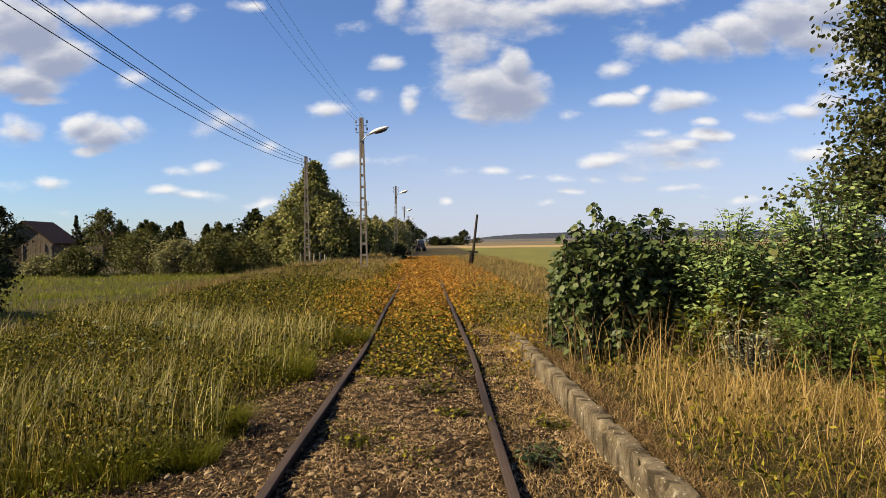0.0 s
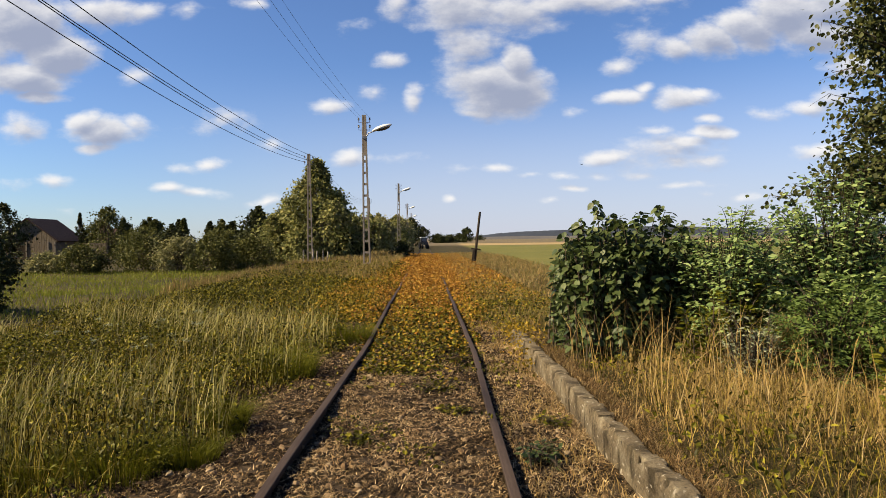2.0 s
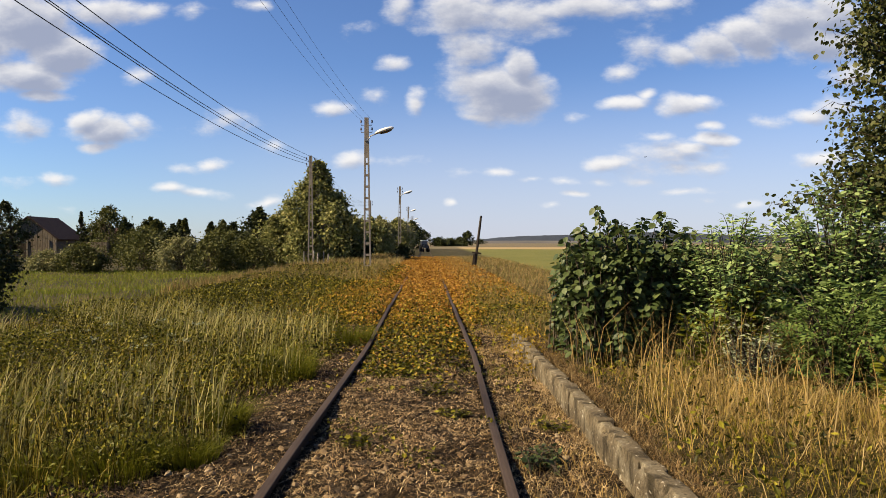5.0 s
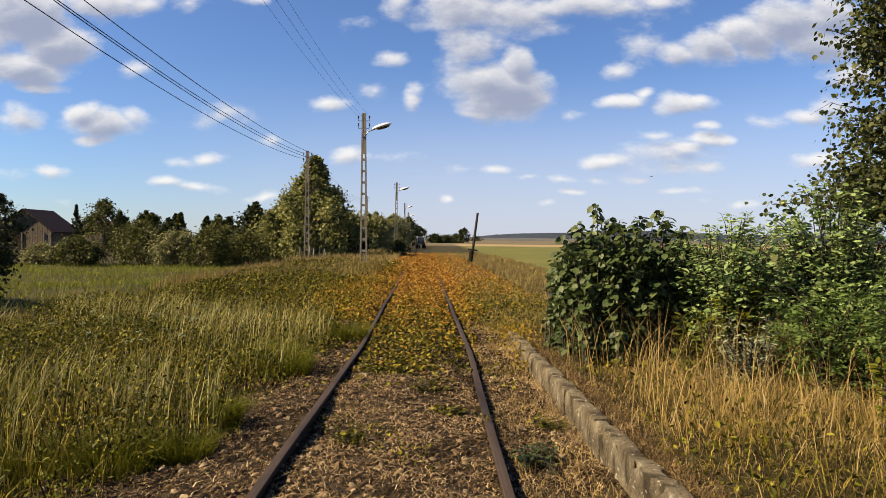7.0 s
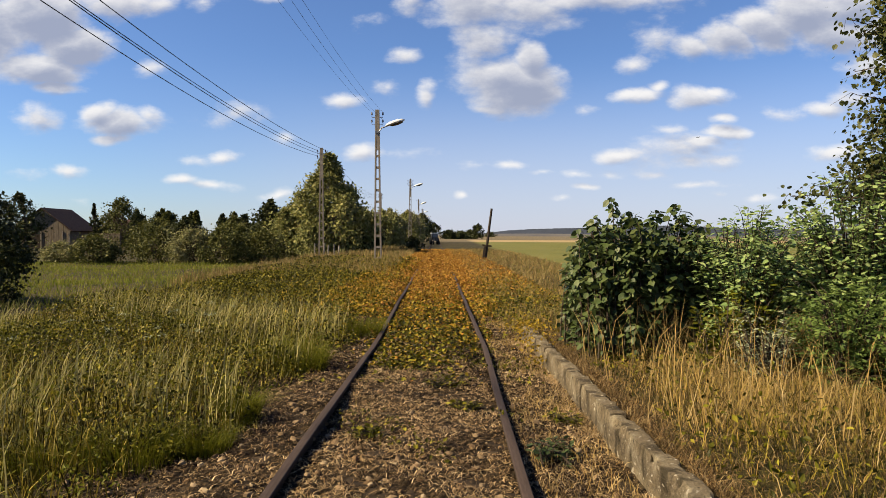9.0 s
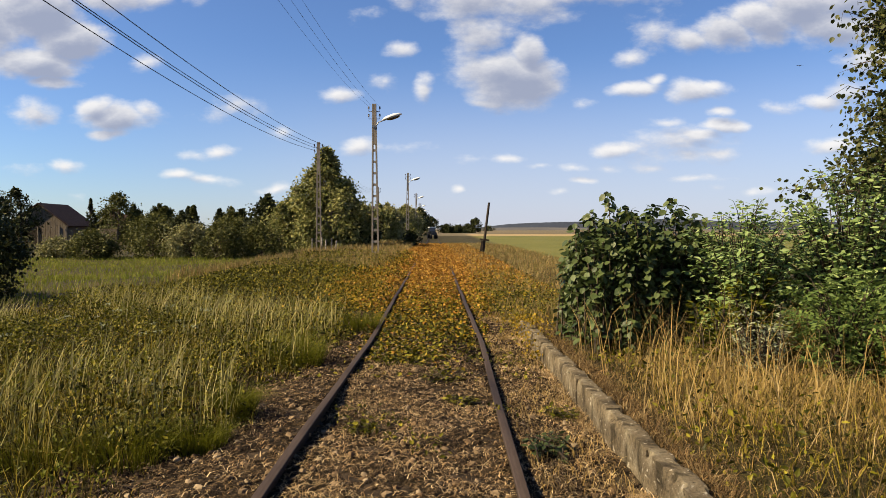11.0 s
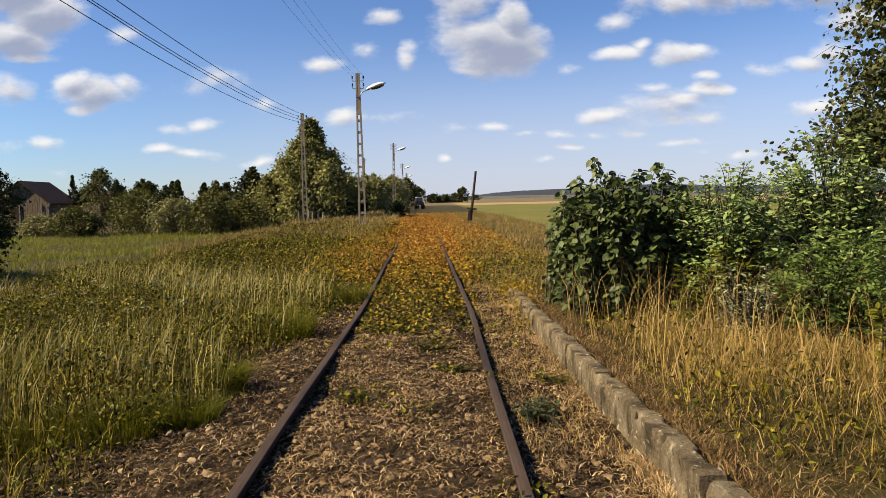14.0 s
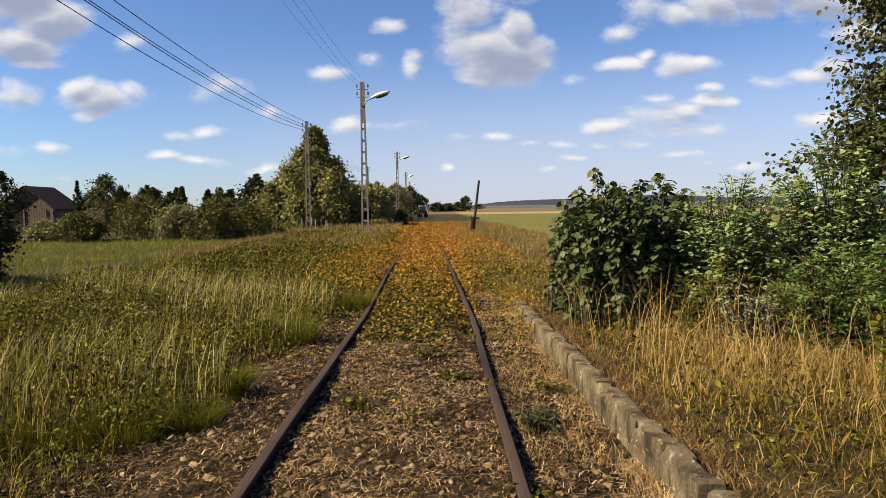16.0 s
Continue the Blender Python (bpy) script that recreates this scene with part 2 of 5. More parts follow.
def ground_material():
    m, nt, b = mat_base("earth_and_turf")
    n1, n2 = noise_of(nt, 0.35, 6, 0.6), noise_of(nt, 14, 6, 0.7)
    turf = ramp_of(nt, n1, [(0.3, (0.014, 0.013, 0.004)), (0.55, (0.03, 0.025, 0.007)), (0.75, (0.06, 0.042, 0.013))])
    tc, sep = nt.nodes.new("ShaderNodeTexCoord"), nt.nodes.new("ShaderNodeSeparateXYZ")
    nt.links.new(tc.outputs["Object"], sep.inputs[0])

    def band(sock, lo, hi, soft):
        r = nt.nodes.new("ShaderNodeMapRange")
        r.inputs["From Min"].default_value, r.inputs["From Max"].default_value = lo - soft, lo + soft
        nt.links.new(sock, r.inputs["Value"])
        s = nt.nodes.new("ShaderNodeMapRange")
        s.inputs["From Min"].default_value, s.inputs["From Max"].default_value = hi - soft, hi + soft
        s.inputs["To Min"].default_value, s.inputs["To Max"].default_value = 1.0, 0.0
        nt.links.new(sock, s.inputs["Value"])
        p = nt.nodes.new("ShaderNodeMath")
        p.operation = "MULTIPLY"
        nt.links.new(r.outputs[0], p.inputs[0])
        nt.links.new(s.outputs[0], p.inputs[1])
        return p.outputs[0]

    def both(a, c):
        p = nt.nodes.new("ShaderNodeMath")
        p.operation = "MULTIPLY"
        nt.links.new(a, p.inputs[0])
        nt.links.new(c, p.inputs[1])
        return p.outputs[0]

    bed = ramp_of(nt, n2, [(0.3, (0.007, 0.005, 0.003)), (0.5, (0.022, 0.015, 0.009)), (0.72, (0.08, 0.055, 0.032))])
    col = mix_of(nt, both(band(sep.outputs[0], -2.2, 1.6, 0.35), band(sep.outputs[1], -30, 22, 3)), turf, bed)
    # beyond the line: green crop, pale stubble, ploughed and wooded strips
    crop = ramp_of(nt, noise_of(nt, 0.09, 4), [(0.3, (0.065, 0.075, 0.016)), (0.7, (0.11, 0.10, 0.026))])
    east = band(sep.outputs[0], 6.0, 5000, 1.0)
    col = mix_of(nt, both(east, band(sep.outputs[1], 34, 176, 3)), col, crop)
    strip = ramp_of(nt, noise_of(nt, 0.02, 2, 0.5, "Object", (0.15, 1, 1)), [(0.35, (0.07, 0.058, 0.036)), (0.5, (0.13, 0.10, 0.058)), (0.62, (0.055, 0.055, 0.034)), (0.8, (0.11, 0.085, 0.05))])
    col = mix_of(nt, band(sep.outputs[1], 178, 6000, 4), col, strip)
    stub = ramp_of(nt, noise_of(nt, 0.4, 4), [(0.3, (0.19, 0.14, 0.07)), (0.7, (0.26, 0.195, 0.10))])
    col = mix_of(nt, both(east, band(sep.outputs[1], 176, 245, 3)), col, stub)
    nt.links.new(col, b.inputs["Base Color"])
    b.inputs["Roughness"].default_value = 0.95
    b.inputs["Specular IOR Level"].default_value = 0.15
    bump_of(nt, b, n2, 0.6, 0.03)
    return m


def bed_material():
    """Trodden cinders, rotted leaves and chaff of the track bed."""
    m, nt, b = mat_base("cinder_and_chaff")
    n1, n2, n3 = noise_of(nt, 3.0, 5, 0.6), noise_of(nt, 26, 6, 0.7), noise_of(nt, 70, 4, 0.6)
    col = ramp_of(nt, n2, [(0.36, (0.006, 0.0045, 0.003)), (0.52, (0.026, 0.018, 0.010)), (0.66, (0.13, 0.092, 0.054)), (0.8, (0.36, 0.27, 0.17))])
    col = mix_of(nt, 0.8, col, ramp_of(nt, n1, [(0.35, (0.55, 0.5, 0.45)), (0.65, (1.35, 1.3, 1.2))]), "MULTIPLY")
    col = mix_of(nt, 0.6, col, ramp_of(nt, n3, [(0.35, (0.5, 0.5, 0.5)), (0.65, (1.3, 1.3, 1.3))]), "MULTIPLY")
    nt.links.new(col, b.inputs["Base Color"])
    b.inputs["Roughness"].default_value = 0.95
    b.inputs["Specular IOR Level"].default_value = 0.1
    bump_of(nt, b, n2, 0.9, 0.03)
    return m


def kerb_material():
    """Old concrete: grey-brown, with dark run stains, pale lichen spots and pitted faces."""
    m, nt, b = mat_base("weathered_concrete")
    big, fine = noise_of(nt, 4.0, 6, 0.65), noise_of(nt, 48, 5, 0.65)
    runs, spots = noise_of(nt, 9.0, 5, 0.6, "Object", (1, 1, 0.18)), noise_of(nt, 23, 4, 0.55)
    col = ramp_of(nt, big, [(0.32, (0.060, 0.046, 0.028)), (0.5, (0.11, 0.088, 0.057)), (0.68, (0.17, 0.145, 0.10))])
    col = mix_of(nt, ramp_of(nt, runs, [(0.5, (0, 0, 0)), (0.62, (0.85, 0.85, 0.85))]), col, (0.030, 0.024, 0.014))
    col = mix_of(nt, ramp_of(nt, spots, [(0.62, (0, 0, 0)), (0.68, (0.8, 0.8, 0.8))]), col, (0.34, 0.31, 0.25))
    col = mix_of(nt, ramp_of(nt, spots, [(0.30, (0.9, 0.9, 0.9)), (0.36, (0, 0, 0))]), col, (0.022, 0.018, 0.012))
    col = mix_of(nt, 0.8, col, ramp_of(nt, fine, [(0.3, (0.5, 0.5, 0.5)), (0.7, (1.3, 1.3, 1.3))]), "MULTIPLY")
    nt.links.new(col, b.inputs["Base Color"])
    b.inputs["Roughness"].default_value, b.inputs["Specular IOR Level"].default_value = 0.95, 0.15
    bump_of(nt, b, fine, 1.0, 0.02)
    return m


M_GROUND = ground_material()
M_BED = bed_material()
M_RUST = solid("rusty_rail_steel", (0.016, 0.010, 0.007), (0.034, 0.021, 0.014), 9, 0.75, 0.0, 0.25, 0.003)
M_RAILTOP = solid("dull_rail_tread", (0.032, 0.021, 0.017), (0.060, 0.042, 0.034), 12, 0.75, 0.0, 0.15, 0.002, (1, 0.15, 1))
M_CONC = kerb_material()
M_POLE = solid("pole_concrete", (0.216, 0.187, 0.151), (0.331, 0.288, 0.238), 2.5, 0.9, 0, 0.3, 0.01)
M_STEEL = solid("galvanised_steel", (0.202, 0.202, 0.202), (0.302, 0.302, 0.295), 8, 0.45, 0.7)
M_WHITE = solid("white_enamel", (0.70, 0.71, 0.70), (0.82, 0.82, 0.80), 5, 0.35, 0, 0.05)
M_DARKGLASS = solid("dirty_lamp_glass", (0.036, 0.036, 0.036), (0.065, 0.065, 0.061), 9, 0.2, 0, 0.05)
M_PORC = solid("brown_porcelain", (0.043, 0.025, 0.018), (0.072, 0.043, 0.029), 12, 0.25, 0, 0.05)
M_WIRE = solid("dark_wire", (0.022, 0.022, 0.024), (0.040, 0.040, 0.043), 20, 0.5, 0.5, 0.0)
M_TIMBER = solid("tarred_timber", (0.025, 0.019, 0.014), (0.061, 0.045, 0.033), 5, 0.85, 0, 0.5, 0.01, (6, 6, 0.5))
M_BOARD = solid("grey_weathered_board", (0.13, 0.105, 0.078), (0.31, 0.26, 0.20), 4, 0.9, 0, 0.4, 0.01, (5, 5, 0.4))
M_ROOF = solid("dark_roofing_felt", (0.040, 0.020, 0.017), (0.075, 0.042, 0.034), 3, 0.9, 0, 0.4, 0.02)
M_BARK = solid("brown_bark", (0.050, 0.037, 0.026), (0.115, 0.090, 0.065), 10, 0.95, 0, 0.8, 0.02, (3, 3, 0.6))
M_BIRCH = solid("pale_birch_bark", (0.115, 0.101, 0.079), (0.396, 0.367, 0.324), 7, 0.85, 0, 0.4, 0.01, (1, 1, 2.5))
M_STONE = foliage("ballast_stone", [(0.079, 0.049, 0.026), (0.158, 0.104, 0.058), (0.259, 0.187, 0.115), (0.108, 0.067, 0.036), (0.374, 0.295, 0.202)], 0.0, 0.9, 0.2, 3)
M_STRAW = foliage("dead_straw", [(0.16, 0.095, 0.04), (0.36, 0.245, 0.12), (0.80, 0.62, 0.38), (0.09, 0.052, 0.024), (0.52, 0.37, 0.20), (0.24, 0.155, 0.07)], 0.15, 0.7, 0.2, 2)
M_DRY = foliage("dry_grass", [(0.282, 0.183, 0.053), (0.408, 0.289, 0.109), (0.338, 0.225, 0.070), (0.507, 0.387, 0.190), (0.155, 0.102, 0.028)], 0.3, 0.6, 0.15, 1.2)
M_BROWN = foliage("brown_dead_leaf", [(0.06, 0.036, 0.016), (0.15, 0.095, 0.042), (0.30, 0.20, 0.09), (0.04, 0.026, 0.013), (0.42, 0.31, 0.16)], 0.15, 0.7, 0.25, 2)
M_STALK = foliage("pale_green_stalk", [(0.30, 0.27, 0.09), (0.42, 0.37, 0.15), (0.24, 0.24, 0.06), (0.52, 0.44, 0.22)], 0.3, 0.55, 0.15, 1.2)
M_TAN = foliage("tan_seeding_grass", [(0.254, 0.169, 0.068), (0.338, 0.237, 0.101), (0.203, 0.161, 0.051), (0.152, 0.144, 0.038), (0.406, 0.304, 0.152)], 0.3, 0.6, 0.25, 0.5)
M_MEADOW = foliage("meadow_grass_blade", [(0.15, 0.19, 0.022), (0.20, 0.23, 0.03), (0.27, 0.25, 0.045)], 0.35, 0.6, 0.25, 0.3)
M_GRASS = foliage("green_grass", [(0.022, 0.020, 0.004), (0.06, 0.052, 0.006), (0.03, 0.027, 0.004), (0.19, 0.15, 0.018), (0.30, 0.24, 0.035), (0.45, 0.36, 0.09)], 0.24, 0.5, 0.3, 0.8)
M_BRIGHT = foliage("feathery_green_weed", [(0.088, 0.100, 0.007), (0.130, 0.135, 0.011), (0.106, 0.109, 0.008)], 0.4, 0.55, 0.1, 1.0)
M_WEED = foliage("green_weed_leaf", [(0.016, 0.018, 0.003), (0.035, 0.038, 0.004), (0.10, 0.098, 0.008), (0.05, 0.052, 0.005), (0.20, 0.185, 0.016), (0.29, 0.25, 0.03)], 0.26, 0.5, 0.2, 0.9)
M_YELLOW = foliage("yellowing_leaf", [(0.09, 0.07, 0.01), (0.223, 0.163, 0.015), (0.356, 0.237, 0.022), (0.461, 0.312, 0.033), (0.268, 0.163, 0.015), (0.148, 0.134, 0.015)], 0.35, 0.5, 0.15, 0.9)
M_ORANGE = foliage("orange_wilted_leaf", [(0.12, 0.055, 0.012), (0.31, 0.14, 0.020), (0.46, 0.22, 0.034), (0.58, 0.34, 0.07), (0.20, 0.095, 0.015), (0.34, 0.23, 0.04)], 0.3, 0.55, 0.15, 0.6)
M_LILAC = foliage("dark_green_shrub_leaf", [(0.030, 0.050, 0.018), (0.058, 0.088, 0.029), (0.100, 0.132, 0.042), (0.040, 0.065, 0.022), (0.125, 0.155, 0.052)], 0.3, 0.5, 0.2, 2, 0.22)
M_ROBIN = foliage("light_green_leaflet", [(0.19, 0.29, 0.10), (0.26, 0.37, 0.13), (0.40, 0.50, 0.21), (0.11, 0.18, 0.06)], 0.45, 0.5, 0.2, 2, 0.2)
M_LOCUST = foliage("mid_green_leaflet", [(0.065, 0.11, 0.028), (0.11, 0.17, 0.042), (0.18, 0.25, 0.06)], 0.45, 0.55, 0.2, 2, 0.2)
M_MUG = foliage("silvery_herb_leaf", [(0.243, 0.271, 0.168), (0.337, 0.365, 0.252), (0.168, 0.196, 0.093)], 0.2, 0.6, 0.1, 3)
M_TREER = foliage("rounded_dark_leaf", [(0.030, 0.041, 0.011), (0.053, 0.066, 0.017), (0.079, 0.092, 0.025), (0.099, 0.099, 0.030)], 0.3, 0.55, 0.2, 2, 0.2)
M_BIRCHLEAF = foliage("birch_leaf", [(0.12, 0.145, 0.045), (0.20, 0.21, 0.07), (0.34, 0.33, 0.12), (0.14, 0.155, 0.05), (0.42, 0.39, 0.17)], 0.35, 0.5, 0.3, 0.6)
M_FARLEAF = foliage("hedge_leaf", [(0.055, 0.066, 0.018), (0.085, 0.095, 0.024), (0.15, 0.15, 0.042), (0.06, 0.066, 0.018)], 0.25, 0.55, 0.35, 0.3)
M_DARKLEAF = foliage("dark_tree_leaf", [(0.026, 0.034, 0.012), (0.040, 0.050, 0.017), (0.075, 0.08, 0.026)], 0.2, 0.55, 0.3, 0.3)
M_WILLOW = foliage("grey_green_leaf", [(0.150, 0.158, 0.060), (0.25, 0.25, 0.11), (0.38, 0.36, 0.18), (0.19, 0.185, 0.07)], 0.3, 0.5, 0.3, 0.4)
# distance haze is mixed into these two base colours: bluish woods, greyed fields
M_HILL = solid("haze_tinted_ridge", (0.027, 0.035, 0.057), (0.038, 0.049, 0.073), 0.02, 1.0, 0, 0.0)
M_HAZEFIELD = solid("haze_tinted_slope", (0.075, 0.075, 0.082), (0.125, 0.115, 0.105), 0.012, 1.0, 0, 0.0, 0.01, (1, 1, 8))
M_CAR = solid("dark_vehicle_paint", (0.022, 0.022, 0.032), (0.036, 0.036, 0.050), 3, 0.3, 0.2, 0.0)
M_TYRE = solid("tyre_rubber", (0.014, 0.014, 0.014), (0.025, 0.025, 0.025), 9, 0.8)
M_GLASS = solid("window_glass", (0.10, 0.12, 0.15), (0.14, 0.16, 0.19), 3, 0.08, 0, 0.0)
M_BIRD = solid("black_feather", (0.011, 0.011, 0.012), (0.022, 0.022, 0.024), 30, 0.6, 0, 0.0)

# ---------------------------------------------------------------- mesh helpers
rng = np.random.default_rng(7)


def mesh_np(name, v, f, mats, smooth=False, index=None):
    """A mesh of triangles or quads from arrays."""
    v, f = np.asarray(v, np.float32), np.asarray(f, np.int32)
    me = bpy.data.meshes.new(name)
    k = f.shape[1]
    me.vertices.add(len(v))
    me.vertices.foreach_set("co", v.ravel())
    me.loops.add(f.size)
    me.loops.foreach_set("vertex_index", f.ravel())
    me.polygons.add(len(f))
    me.polygons.foreach_set("loop_start", np.arange(0, f.size, k, dtype=np.int32))
    if index is not None:
        me.polygons.foreach_set("material_index", np.asarray(index, np.int32))
    me.polygons.foreach_set("use_smooth", np.full(len(f), smooth))
    me.update(calc_edges=True)
    me.validate()
    for m in mats if isinstance(mats, (list, tuple)) else [mats]:
        me.materials.append(m)
    return me


def part(name, bm, material, parent=None, label=""):
    """Links a bmesh or a mesh as one object under a thing or a part."""
    if isinstance(bm, bmesh.types.BMesh):
        me = bpy.data.meshes.new(name)
        bm.to_mesh(me)
        bm.free()
        me.materials.append(material)
    else:
        me = bm
    ob = new(name, me)
    if parent:
        ob.parent = parent
    return tagged(ob, label)


def thing(name, m, label, category, group="", kind=""):
    ob = new(name)
    ob.matrix_basis = m
    return tagged(ob, label, category, group, kind)


def box_bm(bm, cx, cy, cz, sx_, sy_, sz_, bevel=0.0, rot=None):
    r = bmesh.ops.create_cube(bm, size=1.0)
    vs = r["verts"]
    bmesh.ops.scale(bm, vec=(sx_, sy_, sz_), verts=vs)
    if bevel:
        es = list({e for v in vs for e in v.link_edges})
        vs = list({v for g in bmesh.ops.bevel(bm, geom=es, offset=bevel, segments=2, affect="EDGES")["faces"] for v in g.verts} | {v for v in vs if v.is_valid})
    if rot:
        bmesh.ops.transform(bm, matrix=rot, verts=vs)
    bmesh.ops.translate(bm, vec=(cx, cy, cz), verts=vs)
    return vs


def boxed(*a, **k):
    bm = bmesh.new()
    box_bm(bm, *a, **k)
    return bm


def tube_np(pts, radii, sides=6):
    """Vertices and quads of a bent, tapering tube."""
    pts, radii = np.asarray(pts, float), np.asarray(radii, float)
    d = np.gradient(pts, axis=0)
    d /= np.linalg.norm(d, axis=1)[:, None] + 1e-9
    ref = np.where(np.abs(d[:, 2:3]) > 0.9, [[1.0, 0, 0]], [[0, 0, 1.0]])
    a = np.cross(d, ref)
    a /= np.linalg.norm(a, axis=1)[:, None] + 1e-9
    b = np.cross(d, a)
    th = np.linspace(0, 2 * np.pi, sides, endpoint=False)
    v = pts[:, None] + radii[:, None, None] * (np.cos(th)[None, :, None] * a[:, None] + np.sin(th)[None, :, None] * b[:, None])
    n = len(pts)
    i, j = np.meshgrid(np.arange(n - 1), np.arange(sides), indexing="ij")
    j2 = (j + 1) % sides
    f = np.stack([i * sides + j, i * sides + j2, (i + 1) * sides + j2, (i + 1) * sides + j], -1).reshape(-1, 4)
    return v.reshape(-1, 3), f


def join_np(parts):
    vs, fs, o = [], [], 0
    for v, f in parts:
        vs.append(v)
        fs.append(f + o)
        o += len(v)
    return np.concatenate(vs), np.concatenate(fs)


def unit(a):
    return a / (np.linalg.norm(a, axis=-1, keepdims=True) + 1e-9)


def blades_np(root, h, w, lean, az=None, curl=0.5):
    """Grass blades: five vertices and three triangles each. lean: sideways reach as a share of the height."""
    n = len(root)
    az = rng.uniform(0, 2 * np.pi, n) if az is None else az
    d = np.stack([np.cos(az), np.sin(az), np.zeros(n)], 1)
    fa = rng.uniform(0, 2 * np.pi, n)
    s = np.stack([np.cos(fa), np.sin(fa), np.zeros(n)], 1) * (w / 2)[:, None]
    up = np.array([0, 0, 1.0])
    mid = root + up * (h * 0.55)[:, None] + d * (h * lean * (1 - curl) * 0.55)[:, None]
    tip = root + up * (h * (1 - 0.25 * lean))[:, None] + d * (h * lean)[:, None]
    v = np.stack([root - s, root + s, mid + s * 0.8, mid - s * 0.8, tip], 1).reshape(-1, 3)
    b = np.arange(n)[:, None] * 5
    f = np.concatenate([b + [0, 1, 2], b + [0, 2, 3], b + [3, 2, 4]], 1).reshape(-1, 3)
    return v, f


def leaves_np(pos, along, size, aspect=0.42, fold=0.12, droop=0.15):
    """Pointed leaves folded along the midrib: five vertices and four triangles each."""
    n = len(pos)
    along = unit(along)
    side = unit(np.cross(along, np.array([0, 0, 1.0]) + rng.normal(0, 0.45, (n, 3))))
    nor = np.cross(side, along)
    L, W = size[:, None], (size * aspect)[:, None]
    mid = pos + along * L * 0.45 - nor * L * fold
    left, right = pos + along * L * 0.42 - side * W, pos + along * L * 0.42 + side * W
    tip = pos + along * L - nor * L * droop
    v = np.stack([pos, left, mid, right, tip], 1).reshape(-1, 3)
    b = np.arange(n)[:, None] * 5
    f = np.concatenate([b + [0, 2, 1], b + [0, 3, 2], b + [1, 2, 4], b + [2, 3, 4]], 1).reshape(-1, 3)
    return v, f


def ovals_np(pos, along, size, aspect=0.42, fold=0.1, droop=0.2):
    """Oval leaves, cupped and drooping: seven vertices and six triangles each."""
    n = len(pos)
    along = unit(along)
    side = unit(np.cross(along, np.array([0, 0, 1.0]) + rng.normal(0, 0.4, (n, 3))))
    nor = np.cross(side, along)
    L, W = size[:, None], (size * aspect)[:, None]
    def at(u, w, d):
        return pos + along * L * u + side * W * w - nor * L * d
    v = np.stack([pos, at(0.22, -0.85, 0.0), at(0.62, -0.85, droop * 0.35), at(1.0, 0, droop), at(0.62, 0.85, droop * 0.35), at(0.22, 0.85, 0.0), at(0.45, 0, fold)], 1).reshape(-1, 3)
    b = np.arange(n)[:, None] * 7
    f = np.concatenate([b + [i, 6, (i + 1) % 6] for i in range(6)], 1).reshape(-1, 3)
    return v, f


def fronds_np(pos, along, size, pairs=7):
    """Compound leaves: pairs of oval leaflets on a drooping rib."""
    n = len(pos)
    along = unit(along)
    side = unit(np.cross(along, np.array([0, 0, 1.0]) + rng.normal(0, 0.3, (n, 3))))
    nor = np.cross(side, along)
    ps, ds, ss = [], [], []
    for k in range(pairs):
        t = 0.2 + 0.8 * k / (pairs - 1)
        c = pos + along * (size * t)[:, None] - nor * (size * 0.25 * t * t)[:, None]
        for sg in (-1, 1):
            ps.append(c)
            ds.append(side * sg + along * 0.35 - nor * 0.2 + rng.normal(0, 0.12, (n, 3)))
            ss.append(size * 0.24 * (1 - 0.35 * abs(t - 0.5)))
    return leaves_np(np.concatenate(ps), np.concatenate(ds), np.concatenate(ss), 0.24, 0.03, 0.05)


def track_x(y):
    """Centre line of the track: straight, then a slow bend."""
    y = np.asarray(y, float)
    return np.where(y > 9, -0.0215 * (y - 9) - 0.00002 * (y - 9) ** 2, 0.0) - 0.06


def smooth(a, b, x):
    t = np.clip((x - a) / (b - a), 0, 1)
    return t * t * (3 - 2 * t)


def lumps(x, y, s, seed=0.0):
    return (np.sin(x * s + 1.7 * np.sin(y * s * 0.63 + seed) + seed) + np.sin(y * s * 1.13 + 1.3 * np.sin(x * s * 0.71 + seed * 2)) + 0.6 * np.sin((x + y) * s * 2.3 + seed)) / 2.6


def ground_z(x, y):
    x, y = np.asarray(x, float), np.asarray(y, float)
    xt = x - track_x(np.clip(y, -50, 300))
    near = np.exp(-(np.maximum(y, 0) / 120.0) ** 2)
    z = -0.42 * smooth(-5, -11, xt) * near
    z = z + 0.16 * smooth(1.66, 1.8, xt + 0.028 * (y - 6)) * smooth(15, 9.5, y) - 0.35 * smooth(4.5, 9, xt) * smooth(8, 20, y) * near
    z = z + 0.045 * smooth(1.45, 1.25, np.abs(xt)) * near
    z = z + 0.10 * lumps(x, y, 0.5, 1.0) * smooth(2.2, 5, np.abs(xt)) * near
    z = z + 0.03 * lumps(x, y, 2.6, 2.0) * near
    return z


